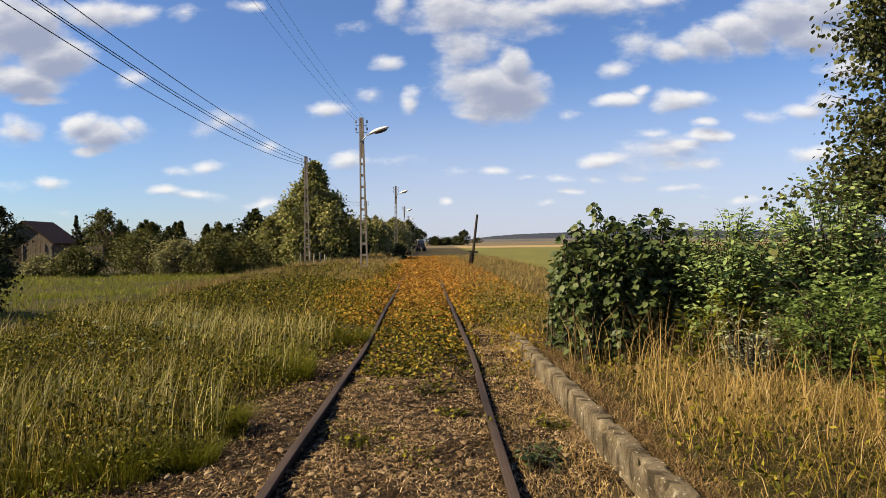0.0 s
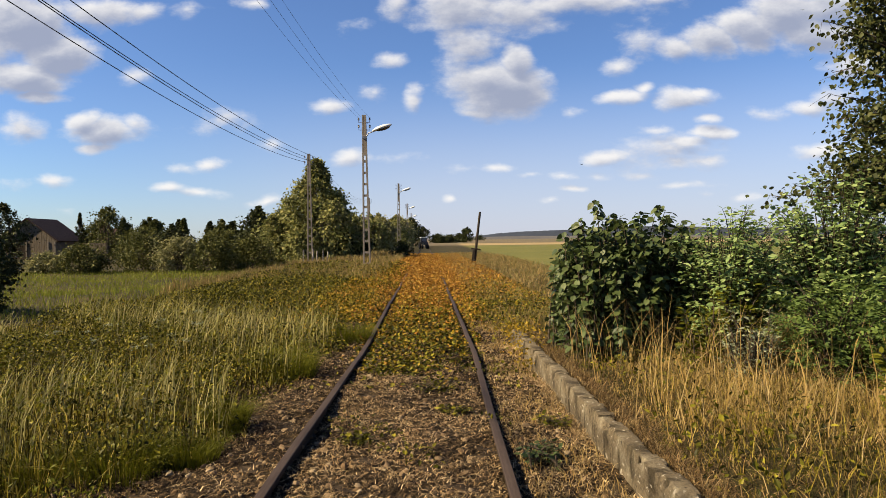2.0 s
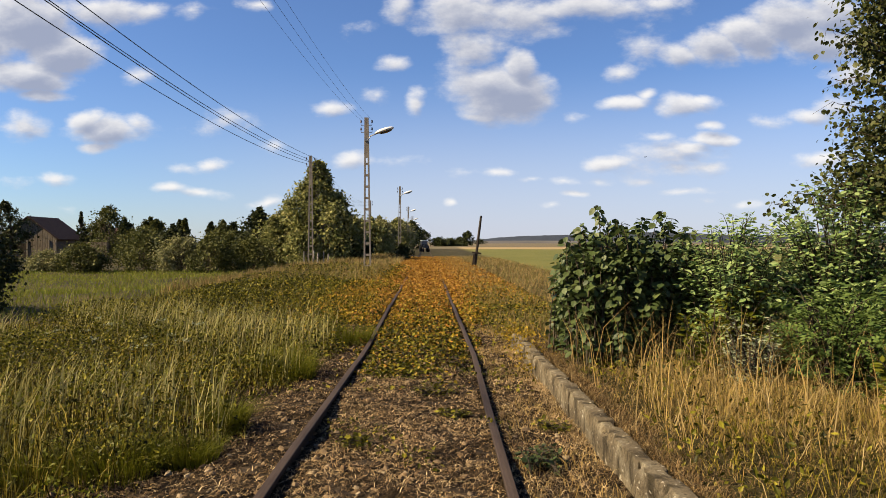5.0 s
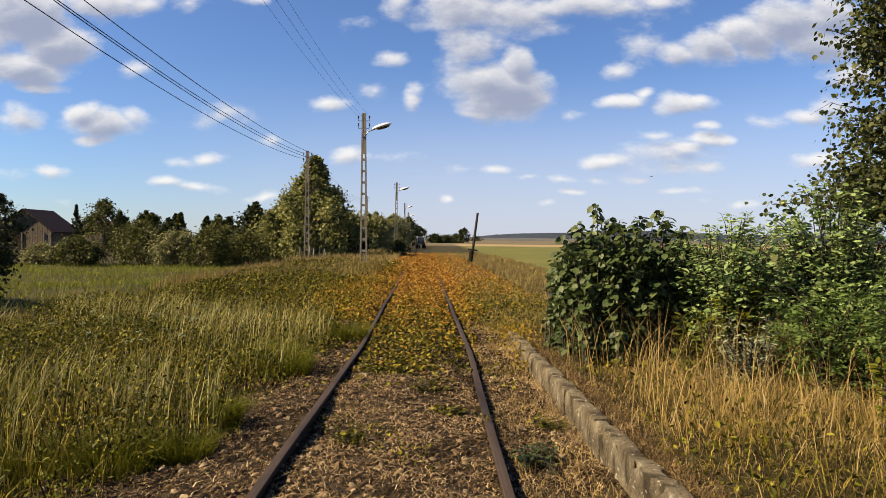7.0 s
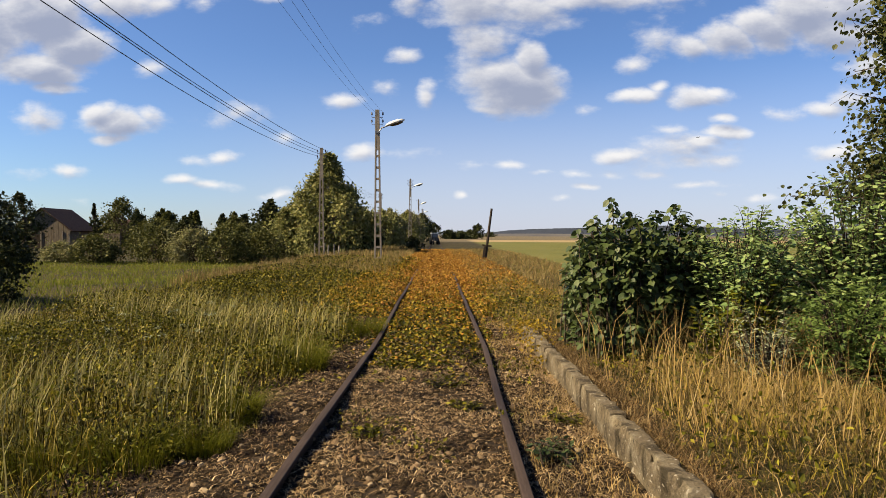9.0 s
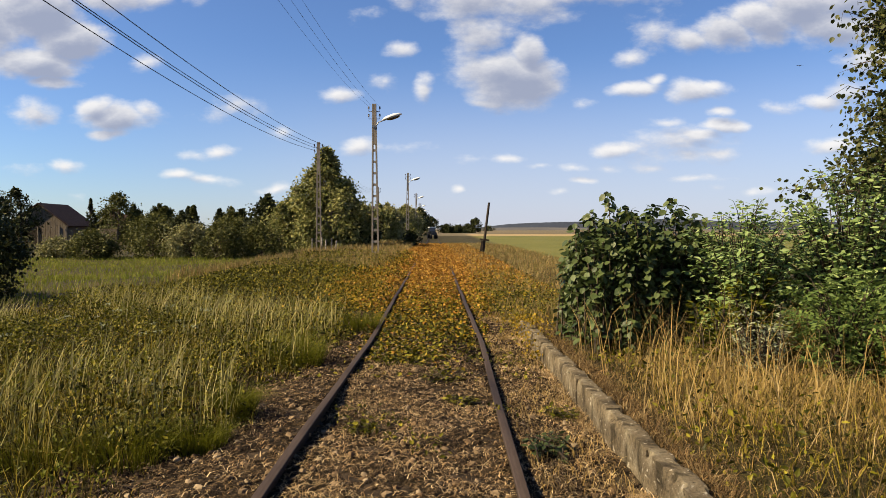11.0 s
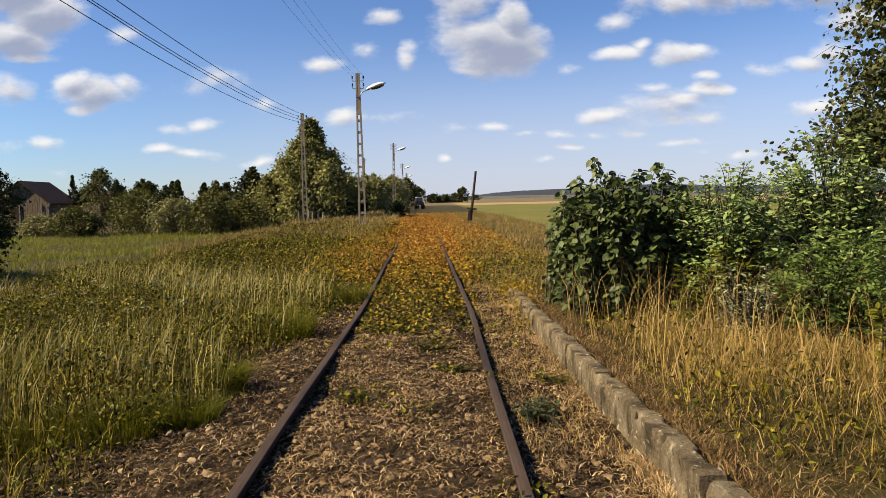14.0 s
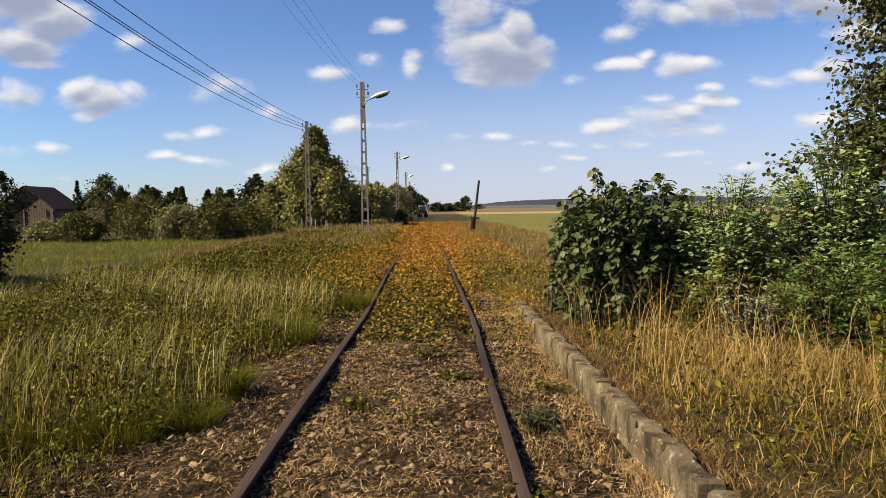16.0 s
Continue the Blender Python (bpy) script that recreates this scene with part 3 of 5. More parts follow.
# ---------------------------------------------------------------- large structure
def build_ground():
    gx = np.concatenate([-np.geomspace(12, 3500, 40)[::-1], np.arange(-11.75, 12, 0.25), np.geomspace(12, 3500, 40)])
    gy = np.concatenate([-np.geomspace(4, 300, 14)[::-1], np.arange(-3.75, 24, 0.25), np.geomspace(24, 3500, 70)])
    X, Y = np.meshgrid(gx, gy)
    Z = ground_z(X, Y)
    v = np.stack([X, Y, Z], -1).reshape(-1, 3)
    nx, ny = len(gx), len(gy)
    i, j = np.meshgrid(np.arange(ny - 1), np.arange(nx - 1), indexing="ij")
    a = i * nx + j
    f = np.stack([a, a + 1, a + nx + 1, a + nx], -1).reshape(-1, 4)
    ob = part("ground", mesh_np("ground", v, f, M_GROUND, True), None)
    tagged(ob, "flat farmland with turf, bare track bed and crop fields", "ground", kind="structure")


def bed_z(x, y):
    """The rough surface of the track bed: low humps and hollows between stones and matted straw."""
    r = 0.016 * lumps(x, y, 9.0, 1.0) + 0.014 * lumps(x + 0.3 * y, y, 23.0, 2.0) + 0.009 * lumps(x, y - x * 0.4, 47.0, 5.0)
    return ground_z(x, y) + 0.012 + r


def build_bed():
    gx, gy = np.arange(-2.4, 1.56, 0.03), np.concatenate([np.arange(-6.0, 2.0, 0.1), np.arange(2.0, 9.0, 0.03), np.arange(9.0, 16.0, 0.05)])
    X, Y = np.meshgrid(gx, gy)
    Z = bed_z(X, Y) + rng.normal(0, 0.004, X.shape)
    edge = np.minimum(smooth(-2.4, -2.2, X), smooth(1.56, 1.45, X)) * smooth(16, 15, Y)
    Z = np.where(edge < 1, Z - 0.05 * (1 - edge), Z)
    nx = len(gx)
    i, j = np.meshgrid(np.arange(len(gy) - 1), np.arange(nx - 1), indexing="ij")
    a = i * nx + j
    f = np.stack([a, a + 1, a + nx + 1, a + nx], -1).reshape(-1, 4)
    ob = part("track_bed", mesh_np("track_bed", np.stack([X, Y, Z], -1).reshape(-1, 3), f, M_BED, False), None)
    tagged(ob, "rough brown track bed of cinders and matted straw", "track bed", kind="structure")


def ridge(name, y, x0, x1, base, hgt, mat, seed, label, depth=120):
    xs = np.linspace(x0, x1, 160)
    t = (xs - x0) / (x1 - x0)
    top = base + hgt * np.sin(np.pi * np.clip(t, 0, 1)) ** 0.45 * (0.86 + 0.14 * np.sin(t * 9 + seed) * np.cos(t * 4.3 + seed)) + rng.normal(0, 0.4, 160) * (hgt > 12)
    v = np.concatenate([np.stack([xs, np.full(160, y), np.full(160, -3.0)], 1), np.stack([xs, np.full(160, y + depth * 0.4), top], 1), np.stack([xs, np.full(160, y + depth), np.full(160, -3.0)], 1)])
    a = np.arange(159)
    f = np.concatenate([np.stack([a, a + 1, a + 161, a + 160], 1), np.stack([a + 160, a + 161, a + 321, a + 320], 1)])
    ob = part(name, mesh_np(name, v, f, mat, True), None)
    tagged(ob, label, "hill", kind="structure")


def rail_profile():
    half = [(0.0, 0.0), (0.062, 0.0), (0.062, 0.010), (0.020, 0.026), (0.010, 0.040), (0.010, 0.098), (0.034, 0.108), (0.034, 0.132), (0.028, 0.138), (0.0, 0.140)]
    return half[1:] + [(-a, b) for a, b in half[1:-1][::-1]]


def build_track():
    tr = thing("railway_track", pose(0, 0, 0), "rusty disused railway track overgrown with yellowing weeds", "railway track", kind="structure")
    prof = np.array(rail_profile())
    ys = np.concatenate([np.arange(-6, 30, 0.75), np.arange(30, 150, 3.0)])
    k = len(prof)
    for side in (-1, 1):
        xs = track_x(ys) + side * 0.7525
        dz = 0.012 * np.sin(ys * 0.55 + side) + 0.006 * np.sin(ys * 1.7)
        xs = xs + 0.004 * np.sin(ys * 0.8 + side)
        v = np.stack([xs[:, None] + prof[None, :, 0], np.repeat(ys[:, None], k, 1), -0.012 + dz[:, None] + prof[None, :, 1]], -1).reshape(-1, 3)
        i, j = np.meshgrid(np.arange(len(ys) - 1), np.arange(k), indexing="ij")
        j2 = (j + 1) % k
        f = np.stack([i * k + j, (i + 1) * k + j, (i + 1) * k + j2, i * k + j2], -1).reshape(-1, 4)
        idx = np.where(prof[(f[:, 0] % k), 1] > 0.125, np.where(prof[(f[:, 3] % k), 1] > 0.125, 1, 0), 0)
        part("rail", mesh_np("rail", v, f[:, ::-1], [M_RUST, M_RAILTOP], False, idx), None, tr, "rust-brown steel rail")


def build_kerb():
    kb = thing("platform_edge", pose(0, 0, 0), "low crumbling concrete platform edge of weathered blocks", "platform edge", kind="structure")
    y, n = -3.8, 0
    lens = (1.0, 0.98, 1.02, 1.0, 1.0, 0.98, 1.0, 1.02, 0.96, 1.0, 1.04, 0.98, 1.0, 1.0)
    for ln_ in lens:
        bm = bmesh.new()
        xs, zs, yy = np.linspace(-0.06, 0.075, 5), np.linspace(-0.25, 0.30, 9), np.linspace(0.0015, ln_ - 0.0015, 61)
        grid = {}
        for a in range(5):
            for b in range(9):
                for c in range(61):
                    if a in (0, 4) or b in (0, 8) or c in (0, 60):
                        px, pz, py = xs[a], zs[b], yy[c]
                        q = Vector((px * 3 + n, (py + y) * 3, pz * 3))
                        e = noise.noise(q * 6.0) * 0.006 + noise.noise(q * 2.2) * 0.008 + noise.noise(q * 0.7) * 0.014
                        if b == 8 and a in (0, 4):
                            chip = max(0.0, noise.noise(Vector(((py + y) * 3.1, n * 3.1, a))) + 0.45 * noise.noise(Vector(((py + y) * 13.0, 3.1, a))) - 0.02)
                            pz -= 0.003 + chip * 0.075
                            px += (0.003 + chip * 0.06) * (1 if a == 0 else -1)
                        if c in (0, 60):
                            pz -= 0.006 if b == 8 else 0
                        grid[a, b, c] = bm.verts.new((px + e, py, pz + e * 0.6))
        for a in range(5):
            for b in range(9):
                for c in range(61):
                    for (i1, i2) in (((1, 0, 0), (0, 1, 0)), ((1, 0, 0), (0, 0, 1)), ((0, 1, 0), (0, 0, 1))):
                        ks = [(a, b, c), (a + i1[0], b + i1[1], c + i1[2]), (a + i1[0] + i2[0], b + i1[1] + i2[1], c + i1[2] + i2[2]), (a + i2[0], b + i2[1], c + i2[2])]
                        fixed = [d for d in range(3) if i1[d] == 0 and i2[d] == 0][0]
                        if all(q in grid for q in ks) and ks[0][fixed] in (0, (4, 8, 60)[fixed]):
                            bm.faces.new([grid[q] for q in ks])
        bmesh.ops.recalc_face_normals(bm, faces=bm.faces)
        for fc in bm.faces:
            fc.smooth = False
        ob = part("kerb_block", bm, M_CONC, kb)
        ob.location = (1.655 - 0.0275 * y + (0.006, -0.004, 0.008, 0.0, -0.008, 0.005, 0.03, -0.004, 0.0)[n % 9], y, -0.03 + (0.0, 0.004, -0.006, 0.006, -0.004, 0.0, -0.02, 0.006, -0.012)[n % 9])
        ob.rotation_euler = (0, 0, 0.0275 + (0.004, -0.005, 0.006, -0.003, 0.005, -0.006, 0.0, 0.006, -0.004)[n % 9])
        y += ln_
        n += 1


build_ground()
build_bed()
# far relief; its blue and pale tones are aerial haze painted as colour
ridge("ridge_far", 2400, 90, 1500, -3, 45, M_HILL, 0.4, "low wooded ridge on the horizon, dark blue of air haze put in its colour", 300)
ridge("ridge_wide", 2600, 700, 2900, -3, 40, M_HILL, 2.1, "low wooded ridge on the horizon, dark blue of air haze put in its colour", 300)
ridge("slope_pale", 1700, -260, 900, -3, 11, M_HAZEFIELD, 1.2, "field slope below the horizon, with pale haze put in its colour", 500)
build_track()
build_kerb()


# ---------------------------------------------------------------- poles, lamps and wires
def pole_bm(h, bottom, top, solid_from):
    """Concrete ladder pole: two tapering legs joined by rungs, solid near the top."""
    bm = bmesh.new()
    def wid(z):
        return bottom + (top - bottom) * z / h
    n = 12
    leg, dep = 0.085, 0.17
    for sg in (-1, 1):
        prev = None
        for i in range(n + 1):
            z = -0.6 + (h + 0.6) * i / n
            x = sg * (wid(max(z, 0)) / 2 - leg / 2)
            ring = [bm.verts.new((x + a * leg / 2, b * dep / 2, z)) for a, b in ((-1, -1), (1, -1), (1, 1), (-1, 1))]
            if prev:
                for k in range(4):
                    bm.faces.new((prev[k], prev[(k + 1) % 4], ring[(k + 1) % 4], ring[k]))
            else:
                bm.faces.new(ring[::-1])
            prev = ring
        bm.faces.new(prev)
    z = 0.35
    while z < solid_from:
        box_bm(bm, 0, 0, z, wid(z) - 0.1, dep * 0.9, 0.12)
        z += 0.62
    mid = (solid_from + h) / 2
    box_bm(bm, 0, 0, mid, wid(mid) - 0.1, dep * 0.94, h - solid_from)
    return bm


def insulator_bm():
    bm = bmesh.new()
    for r, z0, z1 in ((0.012, -0.12, 0.02), (0.045, 0.0, 0.045), (0.055, 0.045, 0.07), (0.04, 0.07, 0.11), (0.048, 0.11, 0.14)):
        c = bmesh.ops.create_cone(bm, cap_ends=True, segments=8, radius1=r, radius2=r * 0.85, depth=z1 - z0)
        bmesh.ops.translate(bm, vec=(0, 0, (z0 + z1) / 2), verts=c["verts"])
    return bm


INS = ((-0.30, -0.28), (-0.30, -0.68), (0.30, -0.28), (0.30, -0.68))


def concrete_pole(name, m, h, label, group, category):
    t = thing(name, m, label, category, group)
    part("pole", pole_bm(h, 0.42, 0.22, h * 0.74), M_POLE, t)
    ins = None
    for dx, dz in INS:
        part("bracket", boxed(dx / 2, 0, h + dz - 0.13, abs(dx), 0.03, 0.03), M_STEEL, t)
        if ins is None:
            ins = part("insulator", insulator_bm(), M_PORC, t)
            me = ins.data
        else:
            ins = part("insulator", me, None, t)
        ins.location = (dx, 0, h + dz)
    return t


def lamp_head_bm():
    bm = bmesh.new()
    bmesh.ops.create_uvsphere(bm, u_segments=16, v_segments=10, radius=0.5)
    for v in bm.verts:
        x, y, z = v.co
        w = 0.30 * (0.65 + 0.35 * math.sin(min(1, max(0, x + 0.5)) * math.pi * 0.9))
        v.co = (x * 1.12, y * w * 1.6, z * (0.30 if z > 0 else 0.16))
    for f in bm.faces:
        f.smooth = True
    return bm


def lamp_glass_bm():
    bm = bmesh.new()
    bmesh.ops.create_uvsphere(bm, u_segments=14, v_segments=8, radius=0.5)
    for v in bm.verts:
        x, y, z = v.co
        v.co = (x * 0.78 + 0.06, y * 0.34, z * 0.2 - 0.055)
    for f in bm.faces:
        f.smooth = True
    return bm


def street_lamp(m, h=8.45):
    t = concrete_pole("street_lamp", m, h, "grey concrete ladder-type lamp pole with one white lamp head", "lamp posts along the line", "street lamp")
    v, f = tube_np([(0.05, -0.1, h - 1.25), (0.16, -0.1, h - 1.12), (0.24, -0.1, h - 1.0), (0.45, -0.1, h - 0.93), (0.62, -0.1, h - 0.87)], [0.03] * 5, 8)
    part("arm", mesh_np("arm", v, f, M_STEEL, True), None, t, "bent steel tube arm")
    part("clamp", boxed(0.02, -0.1, h - 1.22, 0.26, 0.05, 0.16, 0.01), M_STEEL, t)
    hd = part("lamp_head", lamp_head_bm(), M_WHITE, t, "white streamlined lamp housing")
    hd.matrix_basis = pose(0.98, -0.1, h - 0.72, 0, -17, 0)
    part("lens", lamp_glass_bm(), M_DARKGLASS, hd, "dark dirty glass bowl")
    return t


lamp = street_lamp(pose(-3.80, 37.0, 0.0, 0, -0.3, 1))
for lx, ly, tilt in ((-3.6, -9.0, 0), (-4.85, 82.0, 0.4), (-6.0, 128.0, -0.5), (-7.4, 174.0, 0.3), (-8.7, 220.0, 0)):
    copy_thing(lamp, pose(lx, ly, 0.0, 0, tilt, 2))
POLES = ((-9.42, 50.0, -0.2, 8.25), (-9.5, -3.0, -0.3, 10.0), (-10.6, 103.0, -0.2, 8.25))
for px_, py_, pz_, ph_ in POLES:
    concrete_pole("power_pole", pose(px_, py_, pz_, 0, 0.1, 3), ph_, "slim grey concrete ladder-type power line pole", "power line poles", "utility pole")


def span(a, b, sag, r, par, n=40):
    a, b = np.array(a, float), np.array(b, float)
    t = np.linspace(0, 1, n)[:, None]
    p = a + (b - a) * t
    p[:, 2] -= 4 * sag * t[:, 0] * (1 - t[:, 0])
    v, f = tube_np(p, np.full(n, r), 5)
    part("wire", mesh_np("wire", v, f, M_WIRE, True), None, par)


line = thing("power_line", pose(0, 0, 0), "four sagging dark power wires strung between concrete poles", "overhead wire")
for (dx, dz) in INS:
    span((-9.42 + dx * 1.05, 50, 8.05 + dz + 0.1), (-9.5 + dx * 1.05, -3, 9.7 + dz + 0.1), 1.06 + 0.18 * (dz < -0.5) + 0.06 * (dx < 0), 0.014, line)
    span((-9.42 + dx, 50, 8.05 + dz + 0.1), (-10.6 + dx, 103, 8.05 + dz + 0.1), 1.2, 0.008, line)
line2 = thing("lamp_line", pose(0, 0, 0), "thin dark wires strung between the lamp poles", "overhead wire")
for (dx, dz) in (INS[0], INS[2], INS[3]):
    span((-3.80 + dx, 37, 8.45 + dz + 0.1), (-3.6 + dx, -9, 8.45 + dz + 0.1), 0.95, 0.0042, line2)

stake = thing("wooden_stake", pose(-9.75, 49.2, -0.25), "short pale wooden stake in the tall grass", "stake", "stakes by the pole")
part("shaft", boxed(0, 0, 0.6, 0.09, 0.09, 1.3, 0.015), M_BIRCH, stake)
for sx2, sy2, tl in ((-9.1, 49.4, 4), (-8.75, 49.0, -3), (-8.4, 49.6, 2), (-8.05, 49.2, -5)):
    copy_thing(stake, pose(sx2, sy2, -0.3 + 0.02 * tl, tl, 0, 9 * tl))

post = thing("leaning_post", pose(2.40, 44.0, -0.05, 0, 7.0, 0), "dark tarred wooden post leaning beside the track", "post")
pb = bmesh.new()
r_ = bmesh.ops.create_cone(pb, cap_ends=True, segments=10, radius1=0.10, radius2=0.075, depth=3.6)
bmesh.ops.translate(pb, vec=(0, 0, 1.65), verts=r_["verts"])
part("pole", pb, M_TIMBER, post)
part("crosspiece", boxed(0.0, -0.11, 1.02, 0.62, 0.05, 0.11, 0.01), M_TIMBER, post, "short dark plank nailed across")
part("foot_board", boxed(-0.14, -0.12, 0.5, 0.12, 0.05, 0.9, 0.01), M_TIMBER, post)


# ---------------------------------------------------------------- trees and shrubs
def stems_np(base, ends, r0, bend=0.25, n=6, sides=5):
    out = []
    for e in ends:
        t = np.linspace(0, 1, n)[:, None]
        side = np.array([rng.normal(0, bend), rng.normal(0, bend), 0.0])
        p = base + (e - base) * t + side * np.sin(t * np.pi) * 0.5 + np.array([0, 0, 0.25]) * np.linalg.norm((e - base)[:2]) * np.sin(t * np.pi) * 0.6
        out.append(tube_np(p, r0 * (1 - 0.8 * t[:, 0]), sides))
    return out


def tree(name, x, y, h, w, mat, leaf=0.2, n_leaf=5000, clumps=45, low=0.15, shape=1.0, bark=None, label="", category="tree", group="", trunk=None, deep=None, stems=1, aspect=0.42, tight=0.36, z=None):
    """A tapered trunk with limbs to every clump, and a crown of single leaves round the limb ends.
    shape above 1 narrows the top, below 1 keeps it round."""
    z0 = float(ground_z(x, y)) if z is None else z
    t = thing(name, pose(x, y, z0), label, category, group)
    deep = deep or w
    clumps = int(clumps * 1.7)
    u = rng.uniform(0, 1, clumps) ** 0.9
    u[0] = 1.0
    prof = np.maximum(0.06, (np.sin(np.pi * np.clip(0.14 + 0.86 * u, 0, 1)) ** 0.7) * (1 - u * 0.0)) if shape <= 1 else np.maximum(0.05, (1 - u) ** (1 / shape) * np.minimum(1, 0.55 + u * 2))
    a = rng.uniform(0, 2 * np.pi, clumps)
    rr = np.sqrt(rng.uniform(0.15, 1, clumps)) * prof * rng.uniform(0.7, 1.25, clumps)
    c = np.stack([np.cos(a) * rr * w / 2, np.sin(a) * rr * deep / 2, h * (low + (1 - low) * u * 0.95)], 1)
    tr_r = trunk or h * 0.018
    woods = []
    tops = [np.array([0, 0, h * 0.9])] if stems == 1 else [np.array([rng.normal(0, w * (0.16 if shape <= 1 else 0.06)), rng.normal(0, deep * (0.16 if shape <= 1 else 0.06)), h * rng.uniform(0.6, 0.85)]) for _ in range(stems)]
    for top in tops:
        k = np.linspace(0, 1, 8)[:, None]
        p = np.array([0, 0, -0.15]) + (top + [0, 0, 0.15]) * k + np.concatenate([rng.normal(0, h * 0.008, (8, 2)), np.zeros((8, 1))], 1) * k
        if stems > 1:
            p[:, :2] += np.array([rng.normal(0, w * 0.06), rng.normal(0, deep * 0.06)]) * (1 - k)
        woods.append(tube_np(p, tr_r * (1 - 0.85 * k[:, 0]), 7))
    for ci in c:
        top = tops[rng.integers(len(tops))]
        s = np.clip((ci[2] / h) * 0.75, 0.08, 0.8)
        woods += stems_np(top * s, [ci], tr_r * 0.32, h * 0.03)
    v, f = join_np(woods)
    part("trunk", mesh_np("trunk", v, f, bark or M_BARK, True), None, t)
    per = rng.multinomial(n_leaf, np.full(clumps, 1 / clumps))
    idx = np.repeat(np.arange(clumps), per)
    spread = (w + deep) / 2 * tight * 0.36 * np.maximum(0.28, prof[idx] + 0.1)
    g = rng.normal(0, 1, (n_leaf, 3))
    g = g / (np.linalg.norm(g, axis=1)[:, None]) * np.minimum(1.45, rng.gamma(2.2, 0.36, n_leaf))[:, None]
    pos = c[idx] + g * (spread * rng.uniform(0.5, 1.5, clumps)[idx])[:, None] * [1, 1, 1.15]
    pos[:, 2] = np.maximum(pos[:, 2], 0.03)
    d = unit(g) * 0.7 + rng.normal(0, 0.5, (n_leaf, 3)) - [0, 0, 0.35]
    v, f = leaves_np(pos, d, leaf * rng.uniform(0.65, 1.25, n_leaf), aspect, 0.1, 0.2)
    part("crown", mesh_np("crown", v, f, mat), None, t)
    return t


# the birch clump behind the power pole, and its dark neighbour
tree("birch_tree", -10.3, 58, 9.0, 12.0, M_BIRCHLEAF, 0.25, 32000, 120, 0.02, 1.02, M_BIRCH, "broad birch with pale stems and sunlit yellow-green leaves", "tree", trunk=0.13, stems=3, tight=0.24)
tree("birch_tree", -13.9, 57, 4.2, 4.2, M_BIRCHLEAF, 0.19, 9000, 50, 0.05, 1.3, M_BIRCH, "young birch with sunlit yellow-green leaves", "tree", trunk=0.08, stems=2)
tree("birch_tree", -10.6, 54.5, 3.2, 3.4, M_BIRCHLEAF, 0.19, 7000, 40, 0.05, 1.3, M_BIRCH, "young birch with sunlit yellow-green leaves", "tree", trunk=0.07, stems=2)
tree("dark_tree", -8.3, 60, 4.6, 4.0, M_DARKLEAF, 0.22, 11000, 60, 0.04, 1.3, M_BARK, "dense dark green tree in the shade of the birch", "tree", stems=3)
tree("dark_tree", -7.4, 61, 3.6, 3.4, M_DARKLEAF, 0.26, 8000, 46, 0.02, 1.1, M_BARK, "dense dark green tree in the shade of the birch", "tree", stems=3)
# the row beyond the first lamp
for i, (x, y, h, w) in enumerate(((-8.6, 84, 4.9, 4.4), (-7.4, 88, 4.6, 3.8), (-8.6, 96, 5.4, 5.0), (-7.0, 104, 5.2, 4.4), (-7.3, 116, 5.9, 5.0), (-7.4, 130, 6.0, 5.0), (-7.6, 148, 6.3, 5.0), (-11.5, 92, 5.4, 5.5))):
    tree("roadside_tree", x, y, h, w, M_WILLOW if i % 3 else M_BIRCHLEAF, 0.26, 5200, 40, 0.04, 1.0, M_BARK, "grey-green bushy tree in a row beside the line", "tree", "trees beside the line", stems=3)
tree("dark_tree", -7.0, 165, 7.0, 5.0, M_DARKLEAF, 0.5, 2500, 30, 0.03, 0.9, M_BARK, "dark tree where the line bends away", "tree", stems=2)
tree("trackside_bush", -3.4, 62, 1.5, 1.9, M_DARKLEAF, 0.18, 1600, 20, 0.02, 0.9, M_BARK, "small dark bush beside the far track", "shrub", stems=4)
# shrubs along the far edge of the meadow
hedge = ((-29.5, 45, 1.3, 2.8), (-26.6, 46, 1.35, 2.8), (-23.6, 45, 1.9, 3.0), (-20.4, 47, 2.5, 4.4), (-17.4, 46, 2.3, 3.8), (-15.0, 45, 2.4, 3.4), (-12.9, 47, 2.3, 3.2))
for i, (x, y, h, w) in enumerate(hedge):
    tree("hedge_shrub", x, y, h, w, (M_FARLEAF, M_WILLOW, M_FARLEAF)[i % 3], 0.14, 5600, 42, 0.02, 0.9, M_BARK, "low dense green shrub edging the meadow", "shrub", "meadow shrubs", trunk=0.04, stems=5)
for i, (x, y, h, w) in enumerate(((-27.0, 62, 3.1, 4.6), (-23.5, 60, 3.2, 4.4), (-19.8, 62, 3.0, 4.6), (-16.6, 60, 2.9, 4.0))):
    tree("orchard_tree", x, y, h, w, (M_FARLEAF, M_DARKLEAF)[i % 2], 0.2, 6000, 44, 0.03, 0.9, M_BARK, "bushy dark green garden tree", "tree", "garden trees", stems=3)
for i in range(27):
    tree("woodland_tree", -44 + i * 1.25 + rng.normal(0, 0.6), 92 + rng.uniform(-6, 9), rng.uniform(4.2, 5.8), 3.6, (M_FARLEAF, M_DARKLEAF, M_FARLEAF)[i % 3], 0.28, 4200, 40, 0.03, (1.0, 1.25, 1.1)[i % 3], M_BARK, "dark green tree in the woodland edge", "tree", "woodland edge", stems=2, tight=0.3)
tree("garden_tree", -38.9, 80, 6.4, 4.8, M_FARLEAF, 0.24, 3400, 34, 0.12, 1.0, M_BARK, "slender dark tree rising over the hedge", "tree", stems=2)
tree("garden_tree", -55.2, 86, 7.3, 5.2, M_DARKLEAF, 0.26, 5200, 46, 0.1, 0.9, M_BARK, "dark broad tree beside the barn", "tree", stems=2)
